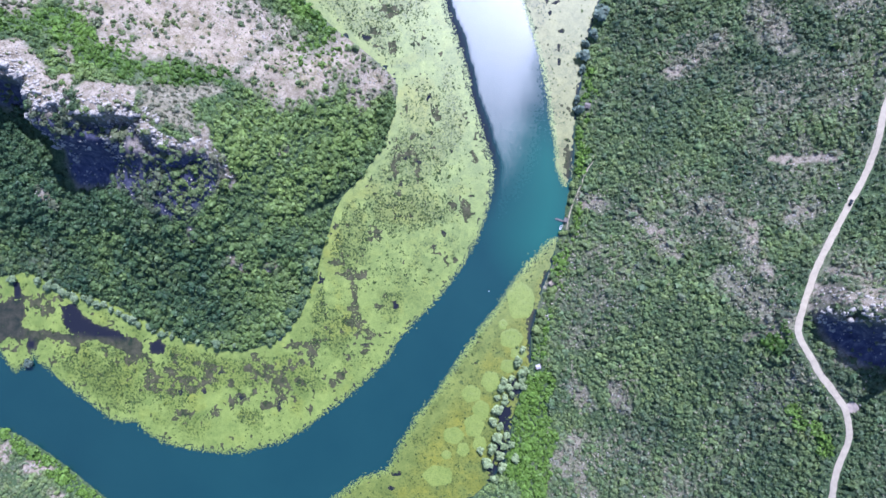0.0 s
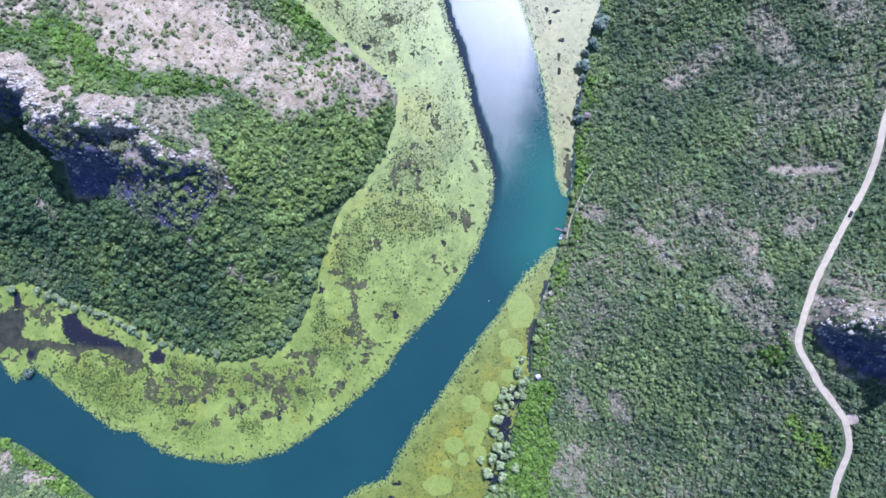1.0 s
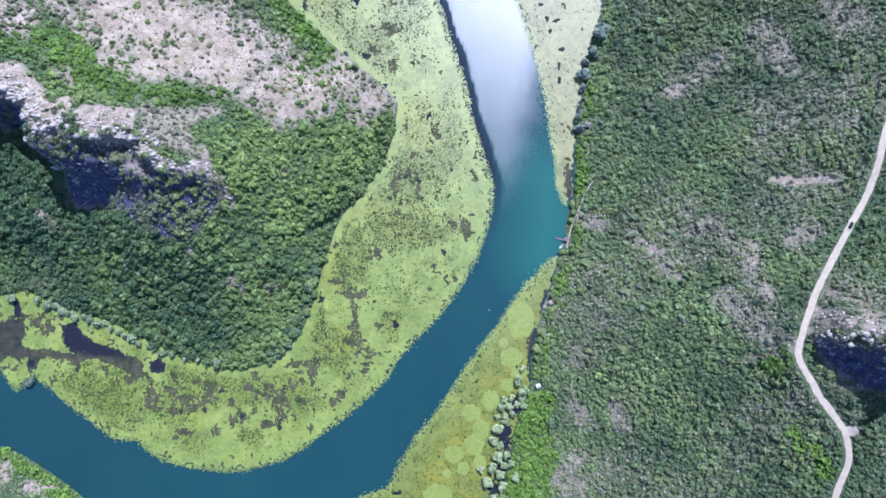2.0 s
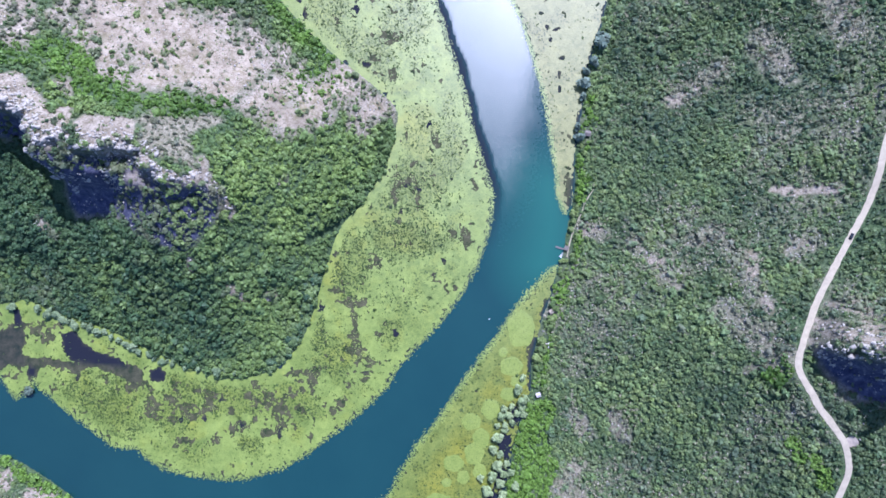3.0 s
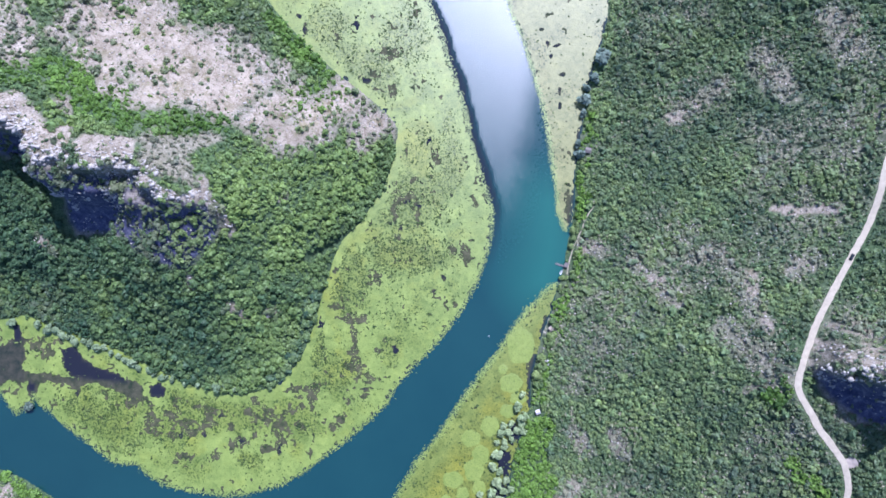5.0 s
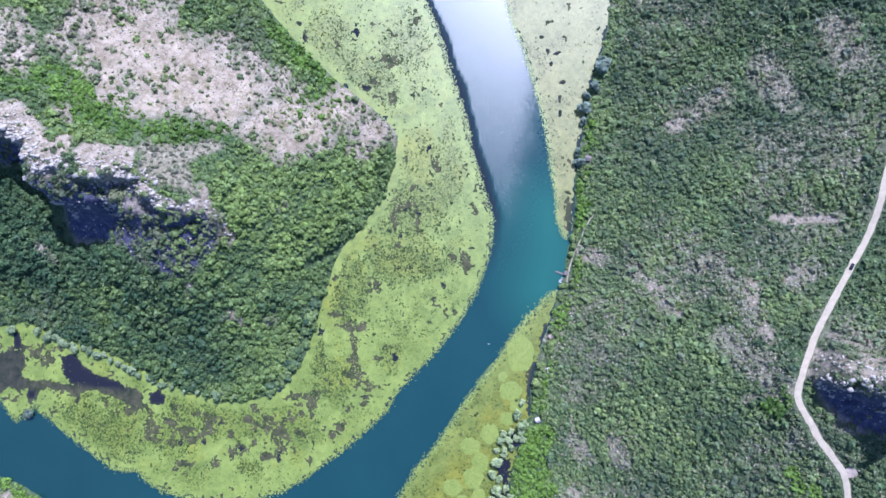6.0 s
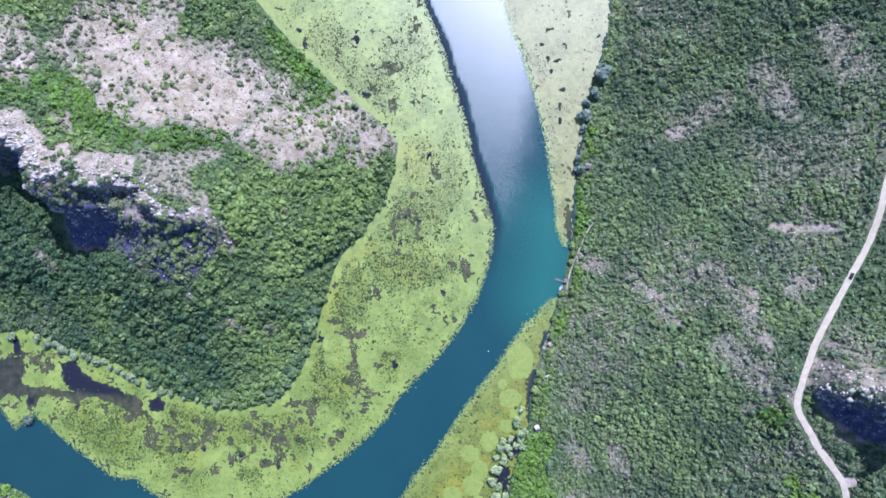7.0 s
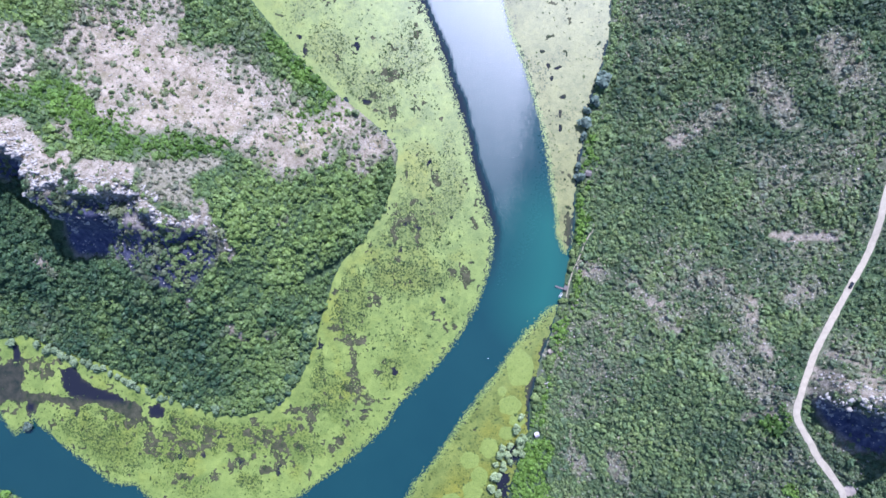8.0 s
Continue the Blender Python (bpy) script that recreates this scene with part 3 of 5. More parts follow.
# ---- mesh helpers ----
def mesh_object(name, verts, faces, mat, parent=None, label="", attributes=None, smooth=False):
    me = bpy.data.meshes.new(name)
    verts, faces = np.asarray(verts, np.float32), np.asarray(faces, np.int32)
    n = faces.shape[1]
    me.vertices.add(len(verts))
    me.vertices.foreach_set("co", verts.ravel())
    me.loops.add(faces.size)
    me.loops.foreach_set("vertex_index", faces.ravel())
    me.polygons.add(len(faces))
    me.polygons.foreach_set("loop_start", np.arange(0, faces.size, n, dtype=np.int32))
    me.polygons.foreach_set("loop_total", np.full(len(faces), n, np.int32))
    if smooth:
        me.polygons.foreach_set("use_smooth", np.ones(len(faces), bool))
    for key, values in (attributes or {}).items():
        me.attributes.new(key, "FLOAT", "POINT").data.foreach_set("value", np.asarray(values, np.float32))
    me.update(calc_edges=True)
    me.materials.append(mat)
    ob = new(name, me)
    if parent:
        ob.parent = parent
    if label:
        tagged(ob, label)
    return ob


def part(name, bm, mat, parent=None, label="", smooth=False):
    me = bpy.data.meshes.new(name)
    for f in bm.faces:
        f.smooth = smooth
    bm.to_mesh(me)
    bm.free()
    me.materials.append(mat)
    ob = new(name, me)
    if parent:
        ob.parent = parent
    if label:
        tagged(ob, label)
    return ob


def box(bm, sx, sy, sz, m=None, bevel=0.0):
    made = bmesh.ops.create_cube(bm, size=1, matrix=(m or Matrix()) @ Matrix.Diagonal((sx, sy, sz, 1)))
    if bevel:
        edges = list({e for v in made["verts"] for e in v.link_edges})
        bmesh.ops.bevel(bm, geom=edges, offset=bevel, segments=2, affect="EDGES")
    return bm


def empty(name, m):
    ob = new(name)
    ob.matrix_world = m
    return ob


# ---- ground, one sheet to the horizon ----
def spaced(near_low, near_high, step, far):
    inner = np.arange(near_low, near_high + step, step)
    grow = np.cumsum(step * 1.35 ** np.arange(1, 40))
    grow = grow[grow < far]
    return np.r_[(near_low - grow)[::-1], inner, inner[-1] + grow]


gx, gy = spaced(-350, 300, 1.8, 3200), spaced(-215, 265, 1.8, 3200)
X, Y = np.meshgrid(gx, gy)
Z = ground_height(X, Y)
rock = rockiness(X, Y)
straw = np.clip((fractal(X, Y, 60, 85, 4) - 0.44) * 4, 0, 1) * (X > 50) * np.clip((fractal(X, Y, 7, 90) - 0.35) * 4, 0.2, 1) + 0.4 * np.clip((fractal(X, Y, 18, 89) - 0.5) * 4, 0, 1) * (Y > 100)
straw = np.maximum(straw, np.clip(capsules(X, Y, DRY_STRIPS) * 2 + 0.5 + (fractal(X, Y, 7, 88) - 0.5) * 2.2, 0, 1))
west_bare, west_thin, west_brush = openness(X, Y)
straw = np.maximum.reduce([straw, 0.8 * west_thin, 0.9 * west_brush])
cover = rock
smooth_earth = np.clip(deepest(X, Y, BARE[:3]) / 5 + 0.4, 0, 1)
# bluish shade of the two crags' faces, painted into the rock colour
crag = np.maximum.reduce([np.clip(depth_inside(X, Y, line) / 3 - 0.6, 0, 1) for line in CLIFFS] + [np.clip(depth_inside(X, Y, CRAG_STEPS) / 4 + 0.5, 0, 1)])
# less of the painted shade on the outcrop
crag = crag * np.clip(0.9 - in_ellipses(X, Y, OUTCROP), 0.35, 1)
rows, cols = X.shape
index = np.arange(rows * cols).reshape(rows, cols)
quads = np.stack([index[:-1, :-1], index[:-1, 1:], index[1:, 1:], index[1:, :-1]], -1).reshape(-1, 4)
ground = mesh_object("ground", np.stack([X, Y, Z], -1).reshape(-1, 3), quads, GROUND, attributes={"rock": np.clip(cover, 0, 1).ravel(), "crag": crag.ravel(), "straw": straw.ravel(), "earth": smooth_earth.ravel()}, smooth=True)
tagged(ground, "limestone valley sides with dry scrub and bare rock", "hillside", kind="structure")


def height_at(x, y):
    """The sheet's own height, between its corners."""
    x, y = np.asarray(x, float), np.asarray(y, float)
    i = np.clip(np.searchsorted(gx, x) - 1, 0, cols - 2)
    j = np.clip(np.searchsorted(gy, y) - 1, 0, rows - 2)
    u, v = (x - gx[i]) / (gx[i + 1] - gx[i]), (y - gy[j]) / (gy[j + 1] - gy[j])
    return (Z[j, i] * (1 - u) + Z[j, i + 1] * u) * (1 - v) + (Z[j + 1, i] * (1 - u) + Z[j + 1, i + 1] * u) * v


# ---- plan of the floating mats: gaps, pools, stippled and golden stretches ----
# silt-filled gaps and dark openings of the west mat: centre and half sizes
SILTY_NORTH = [(-20, 104, 2.9, 10.3), (-33, 87, 7.4, 3.3), (-45, 71, 4.1, 8.2), (-38, 75, 7.4, 3.7), (-47, 81, 4.1, 2.5), (-45, 60, 2.1, 5.8), (11, 71, 2.5, 6.2), (3, 33, 4.9, 8.2),
               (-6, 36, 3.3, 4.9), (7, 42, 5.8, 2.1), (-60, 16, 3.7, 5.3), (-45, 45, 4.9, 2.1), (-51, 181, 9.0, 5.8), (-48, 151, 3.3, 6.6), (-62, 165, 5.8, 3.3)]
SILTY_BEND = [(-76, -14, 11.5, 3.3), (-77, -30, 2.9, 16.4), (-74, -51, 2.9, 8.2), (-67, -57, 5.8, 2.5), (-59, -38, 5.8, 2.1), (-53, -30, 2.5, 3.3), (-107, -71, 4.5, 9.0), (-115, -72, 3.3, 3.3),
              (-120, -80, 6.2, 2.5), (-87, -87, 3.3, 7.4), (-92, -94, 3.3, 3.7), (-140, -88, 5.8, 4.5), (-130, -104, 3.7, 7.4), (-142, -110, 4.9, 3.7), (-159, -103, 5.8, 3.7),
              (-150, -74, 4.9, 2.1), (-141, -77, 4.1, 2.1), (-155, -84, 7.4, 3.3)]
SILTY_WEST = [(-196, -98, 7.4, 3.3), (-184, -93, 5.8, 2.9),
              (-204, -117, 7.4, 4.1), (-179, -115, 4.9, 3.7), (-226, -92, 7.4, 3.3), (-213, -84, 9.0, 2.9), (-192, -81, 5.8, 2.5), (-167, -94, 4.1, 3.3)]
SILTY = SILTY_NORTH + SILTY_BEND + SILTY_WEST
# open water behind the west mat: two dark pools, an inlet, and a muddy channel
POOL_SHAPES = [[(-294, -37), (-287, -35), (-281, -38), (-277, -45), (-262, -52), (-249, -56), (-243, -61), (-255, -61), (-270, -59), (-285, -58), (-293, -52)],
               [(-229, -65), (-220, -61), (-216, -67), (-217, -72), (-227, -72)], [(-331, -20), (-326, -19), (-323, -31), (-330, -32)]]
CHANNEL = [(-353, -37), (-340, -35), (-332, -31), (-323, -34), (-321, -41), (-324, -52), (-315, -55), (-289, -57), (-255, -59), (-239, -59), (-232, -65), (-234, -72), (-240, -76), (-249, -69),
           (-268, -63), (-280, -64), (-282, -70), (-287, -63), (-310, -61), (-314, -73), (-319, -73), (-318, -63), (-332, -60), (-340, -64), (-353, -73)]
DEEP = [(-22, 116, 2.5, 2.9), (-41, 53, 1.6, 2.9), (-27, 86, 1.2, 3.3), (-11, 17, 1.6, 3.3), (-18, 6, 1.6, 1.6), (-101, -18, 2.5, 3.7), 
        (-175, -85, 2.1, 1.6), (-160, -104, 3.3, 2.5), (-47, -36, 2.5, 4.1), (-70, -65, 1.6, 1.6), (-131, -109, 2.5, 3.7),
        (-283, -70, 2.1, 2.1), (-186, -100, 2.5, 2.5), (-39, 71, 2.5, 2.1), (-30, 69, 3.3, 1.2), (-69, 161, 4.1, 2.1), (-317, -65, 3.3, 4.1)]
POOLS = [(-118, 208, 2.1, 2.5), (-114, 198, 1.6, 4.1), (-76, 202, 3.3, 5.8), (-84, 161, 2.5, 2.1), (72, 141, 1.8, 4.0), (70, 185, 3.0, 1.8), (59, 197, 1.8, 1.8), (63, 187, 1.8, 2.6), (66, 178, 1.5, 2.8), (72, 152, 1.4, 3.0),
         (74, 164, 2.6, 1.5), (-6, 76, 1.6, 1.2), (-51, 56, 2.5, 1.2), (-62, 45, 1.6, 1.2), (-205, -100, 2.1, 2.1)]
SHADY_POOLS = [(39, -95, 5, 8), (32, -117, 5, 12), (28, -140, 5, 10), (24, -154, 5, 5), (-46, -158, 4, 2), (-50, -168, 2.5, 2.5)]
SHORE_GAPS = [(78.5, 68, 3.2, 15), (51.5, -52, 3.2, 20), (62, -20, 2.6, 10), (86, 112, 2, 9)]
STIPPLED = [(-80, 16, 13, 21), (-39, 33, 29, 13), (-92, -54, 12, 12), (-35, 109, 16, 18), (-105, -33, 6, 16), (-154, -116, 9, 6), (-201, -73, 12, 9),
            (-264, -92, 36, 23), (-89, 170, 16, 25), (-64, 161, 16, 21), (-31, 74, 21, 25), (-6, 107, 10, 25), (-51, -37, 8, 10), (-138, -58, 10, 8),
            (-171, -79, 25, 9), (-18, 82, 16, 8), (-97, 199, 16, 16), (-39, 194, 16, 21), (23, 65, 4, 12), (-165, -86, 30, 12), (-208, -92, 22, 14), (-122, -86, 16, 13)]
GOLDEN = [(-46, 38, 26, 12), (-86, -50, 11, 10), (-30, 112, 12, 16), (-92, 0, 6, 16), (-195, -108, 8, 5)]


PATCHES = [(44, -33, 9.9, 13.1), (37, -60, 8.2, 7.0), (42, -71, 5.8, 4.5), (35, -80, 6.2, 4.9), (22, -91, 6.6, 7.4), (8, -100, 7.0, 6.2), (15, -112, 6.2, 7.4), (10, -123, 7.0, 8.2),
           (-5, -130, 7.4, 6.2), (2, -140, 4.5, 4.9), (14, -136, 4.9, 5.8), (-16, -159, 10.7, 7.4), (-10, -144, 3.7, 3.3), (31, -50, 3.3, 3.7)]


# ---- river ----
wx, wy = spaced(-350, 130, 2.7, 3200), spaced(-215, 300, 2.7, 3200)
WX, WY = np.meshgrid(wx, wy)
in_mat = np.maximum.reduce([depth_inside(WX, WY, p) for p in (WEST_MAT, NORTHEAST_MAT, SOUTHEAST_MAT)])
shallow = np.clip(in_mat / 4 + 0.55, 0, 1)
bank = np.clip(1 - line_distance(WX, WY, [(64, 70), (66, 40), (60, 15)]) / 45, 0, 1)
calm = np.clip(2.6 - line_distance(WX, WY, WEST_EDGE) / (2.9 + 2 * (fractal(WX, WY, 20, 7) - 0.5)), 0, 1)
streak = (fractal(WX * 0.8 + WY * 0.5, (WY * 0.8 - WX * 0.5) * 0.35, 16, 5) - 0.5)
drift = (fractal(WX * 0.8 + WY * 0.5, (WY * 0.8 - WX * 0.5) * 0.25, 5, 6) - 0.5)
lee = np.clip((line_distance(WX, WY, WEST_EDGE) - 12 - 0.38 * np.clip(WY - 85, 0, 200) + 12 * streak) / 30, 0, 1)   # calmer towards the east bank, further out downwind
windy = np.clip(1.05 - 0.52 * lee + streak * 0.12 + drift * 0.10, 0.3, 1.05) * np.clip((WY + 40) / 130, 0.25, 1)
ripple = 0.05 + 0.95 * windy * (1 - calm) * np.clip(-in_mat / 2 + 0.5, 0, 1)
dark = np.clip(in_ellipses(WX, WY, DEEP + POOLS + SHADY_POOLS) * 3 + 0.6, 0, 1)
dark = np.maximum(dark, np.clip(deepest(WX, WY, POOL_SHAPES) / 2.5 + 0.7, 0, 1))
dark = np.maximum(dark, (0.28 + 0.25 * (WX < -322)) * np.clip(depth_inside(WX, WY, CHANNEL) / 3 + 0.5, 0, 1))
dark = np.maximum(dark, np.clip(capsules(WX, WY, [(37, -95, 27, -150, 6)]) * 3 + 0.3, 0, 1))
dark = np.maximum(dark, np.clip(1 - in_mat / 4, 0, 1))
shallow = np.maximum(shallow, 0.10 * np.clip((-170 - WX) / 110, 0, 1))
# calm band by the west mat: its dark reflection is painted as water colour
shallow = np.clip(np.maximum(shallow, 0.85 * calm * np.clip((WY - 20) / 60, 0, 1)), 0, 1)
r_, c_ = WX.shape
index = np.arange(r_ * c_).reshape(r_, c_)
quads = np.stack([index[:-1, :-1], index[:-1, 1:], index[1:, 1:], index[1:, :-1]], -1).reshape(-1, 4)
river = mesh_object("water", np.stack([WX, WY, np.zeros_like(WX)], -1).reshape(-1, 3), quads, WATER,
                    attributes={"dark": dark.ravel(), "shallow": shallow.ravel(), "bank": bank.ravel(), "ripple": ripple.ravel()}, smooth=True)
tagged(river, "deep teal river water, ruffled by wind", "river", kind="structure")


# ---- mats ----
def hole_depth(x, y):
    """Above 0 in the gaps of the mats, whose rims are scalloped by round leaf rafts."""
    wx = x + (fractal(x, y, 8, 15, 4) - 0.5) * 11
    wy = y + (fractal(x, y, 8, 19, 4) - 0.5) * 11
    big, small = cells(x, y, 3.4, 5)[0], cells(x, y, 1.5, 6)[0]
    rafts = (big - 0.45) * 1.15 + (small - 0.42) * 0.65
    gaps = np.maximum(in_ellipses(wx, wy, SILTY), in_ellipses(wx * 0.6 + x * 0.4, wy * 0.6 + y * 0.4, DEEP)) + rafts + (fractal(x, y, 4.5, 25, 3) - 0.5) * 1.0
    shape = deepest(x + (fractal(x, y, 5, 27) - 0.5) * 5, y + (fractal(x, y, 5, 28) - 0.5) * 5, POOL_SHAPES + [CHANNEL])
    return np.maximum(gaps, np.clip(shape / 2.2 + 0.1, -9, 0.62) + rafts * 0.9)


def loose_pieces(keep):
    """A number for each connected piece of a grid of kept cells, touching corners included."""
    root, number, before = [], np.full(keep.shape, -1), []

    def top(k):
        while root[k] != k:
            root[k] = root[root[k]]
            k = root[k]
        return k
    for j, row in enumerate(keep):
        edge = np.flatnonzero(np.diff(np.r_[False, row, False].astype(int)))
        now = []
        for a, b in zip(edge[::2], edge[1::2]):
            root.append(len(root))
            number[j, a:b] = root[-1]
            now.append((a, b, root[-1]))
        k = 0
        for a, b, n in now:
            while k < len(before) and before[k][1] < a:
                k += 1
            i = k
            while i < len(before) and before[i][0] <= b:
                root[top(n)] = top(before[i][2])
                i += 1
        before = now
    tops = np.array([top(k) for k in range(len(root))] + [-1])
    return tops[number]


def rounded_rim(verts, quads):
    """Draws each corner of a sheet's open edge towards its neighbours along the edge."""
    edges = np.sort(np.concatenate([quads[:, [0, 1]], quads[:, [1, 2]], quads[:, [2, 3]], quads[:, [3, 0]]]), axis=1)
    edges, times = np.unique(edges[:, 0] * len(verts) + edges[:, 1], return_counts=True)
    a, b = np.divmod(edges[times == 1], len(verts))
    verts = verts.copy()
    for _ in range(2):
        total, count = np.zeros((len(verts), 2)), np.zeros(len(verts))
        for p, q in ((a, b), (b, a)):
            np.add.at(total, p, verts[q, :2])
            np.add.at(count, p, 1)
        rim = count == 2
        verts[rim, :2] = 0.45 * verts[rim, :2] + 0.55 * total[rim] / 2
    return verts


def lily_mat(polygon, gold_bias, label, seed, gaps=1.0):
    step = 0.62
    px, py = [p[0] for p in polygon], [p[1] for p in polygon]
    ax = np.arange(max(min(px), -370), min(max(px), 130), step)
    ay = np.arange(max(min(py), -225), min(max(py), 290), step)
    CX, CY = np.meshgrid((ax[:-1] + ax[1:]) / 2, (ay[:-1] + ay[1:]) / 2)
    d = depth_inside(CX, CY, polygon) + 5 * np.clip(1.3 - line_distance(CX, CY, WEST_SHORE) / 5, 0, 1)
    fine, mid = value_noise(CX, CY, 1.6, seed), fractal(CX, CY, 11, seed + 3)
    keep = (d + (mid - 0.5) * 5 + (fine - 0.5) * 4 > 0.6) & (hole_depth(CX, CY) < 0.1)
    keep &= np.maximum(in_ellipses(CX, CY, POOLS), in_ellipses(CX, CY, SHADY_POOLS)) + (fine - 0.5) * 1.2 < 0.1
    keep &= mid + (fine - 0.5) * 0.55 > 0.14 * gaps * (0.6 if seed == 60 else 1)
    keep &= fine > np.clip(0.62 - line_distance(CX, CY, WEST_EDGE if gaps == 1 else SOUTHEAST_EDGE) / 7, 0, 1)
    if gaps == 1 and seed == 50:
        # the bend's mat breaks up into rounded rafts
        broken = np.clip(1.25 - line_distance(CX, CY, [(-232, -84), (-205, -97), (-150, -92), (-118, -80)]) / 24, 0, 1)
        broken = np.maximum(broken, 0.85 * np.clip(1.2 - line_distance(CX, CY, [(-112, -70), (-82, -48), (-76, -14)]) / 15, 0, 1))
        broken = np.maximum(broken, 0.85 * np.clip(1.2 - line_distance(CX, CY, [(-42, 84), (-32, 70)]) / 14, 0, 1))
        broken = np.maximum(broken, 0.7 * np.clip(1.2 - line_distance(CX, CY, [(-345, -30), (-305, -34), (-300, -50)]) / 11, 0, 1))
        rafts = fractal(CX, CY, 8.5, 8, 3) + (0.43 - cells(CX, CY, 2.8, 9)[0]) * 0.36
        keep &= rafts > 0.19 + 0.215 * broken
    keep &= in_ellipses(CX, CY, SHORE_GAPS) + (fine - 0.5) * 0.9 < 0.1
    r, c = len(ay), len(ax)
    VX, VY = np.meshgrid(ax, ay)
    VX = VX + (value_noise(VX * 7.3, VY * 5.1, 1, 41) - 0.5) * 0.7
    VY = VY + (value_noise(VX * 3.7, VY * 9.1, 1, 43) - 0.5) * 0.7
    VZ = 0.06 + 0.04 * value_noise(VX, VY, 1.2, 44)
    index = np.arange(r * c).reshape(r, c)
    quads = np.stack([index[:-1, :-1], index[:-1, 1:], index[1:, 1:], index[1:, :-1]], -1)[keep]
    used, flat = np.unique(quads, return_inverse=True)
    gold = np.clip((fractal(VX, VY, 9, seed + 7) - 0.5) * 1.6 + gold_bias + np.clip(in_ellipses(VX, VY, GOLDEN) * 1.5 + 0.5, -0.3, 0.22), 0, 1)
    if seed == 50:
        # cream sheen of the northern stretch, put into the leaf colour
        gold = np.clip(gold + 0.20 * np.clip((VY - 50) / 70, 0, 1), 0, 1)
    if gaps < 1:
        gold = gold * np.clip((line_distance(VX, VY, SOUTHEAST_EDGE) - 10) / 9, 0, 1)
    dense = np.clip(in_ellipses(VX, VY, STIPPLED) * 2.0 + 0.35 + (fractal(VX, VY, 8, seed + 9) - 0.5) * 2.4, 0, 1) * (0.75 if gaps == 1 else 0)
    dense = np.maximum(dense, 0.55 * np.clip((fractal(VX, VY, 13, seed + 19, 4) - 0.55) * 6, 0, 1))
    dense *= np.clip((line_distance(VX, VY, WEST_EDGE) - 3) / 10, 0.15, 1) * np.clip((line_distance(VX, VY, WEST_SHORE) - 3) / 7, 0.15, 1)
    if gaps < 1:
        dense = np.maximum(dense, 0.45 * np.clip((line_distance(VX, VY, SOUTHEAST_EDGE) - 9) / 8, 0, 1))
    verts = np.stack([VX, VY, VZ], -1).reshape(-1, 3)[used]
    tone = 0.30 * cells(VX, VY, 6.5, 31)[1] + 0.35 * cells(VX + 2 * (fractal(VX, VY, 3, 30) - 0.5), VY, 2.6, 32)[1] + 0.35 * fractal(VX, VY, 30, 33, 3)
    leaves = {50: LILY, 60: LILY_SHEEN, 70: LILY_OLIVE}[seed]
    looks = {"gold": gold.ravel()[used], "stipple": dense.ravel()[used], "tone": tone.ravel()[used]}
    quads = flat.reshape(-1, 4)
    verts = rounded_rim(verts, quads)
    piece = loose_pieces(keep)[keep]
    name, count = np.unique(piece, return_counts=True)
    loose = set(name[(count >= 3) & (count < count.max() * 0.2)].tolist())
    stays = np.array([p not in loose for p in piece])
    ob = mesh_object("lily_mat", verts, quads[stays], leaves, attributes=looks)
    for raft in loose:
        own, again = np.unique(quads[piece == raft], return_inverse=True)
        island = mesh_object("lily_raft", verts[own], again.reshape(-1, 4), leaves, attributes={k: v[own] for k, v in looks.items()})
        tagged(island, "small drifting raft of yellow-green lily leaves" if seed == 50 else "small drifting raft of pale olive lily leaves", "lily raft", "drifting lily rafts")
    return tagged(ob, label, "lily mat", kind="stuff")


lily_mat(WEST_MAT, 0.15, "yellow-green floating water lily mat with dark gaps", 50)
lily_mat(NORTHEAST_MAT, 0.0, "pale green floating water lily mat under the bank", 60)
lily_mat(SOUTHEAST_MAT, 0.62, "olive and yellow water lily mat along the bank", 70, 0.3)


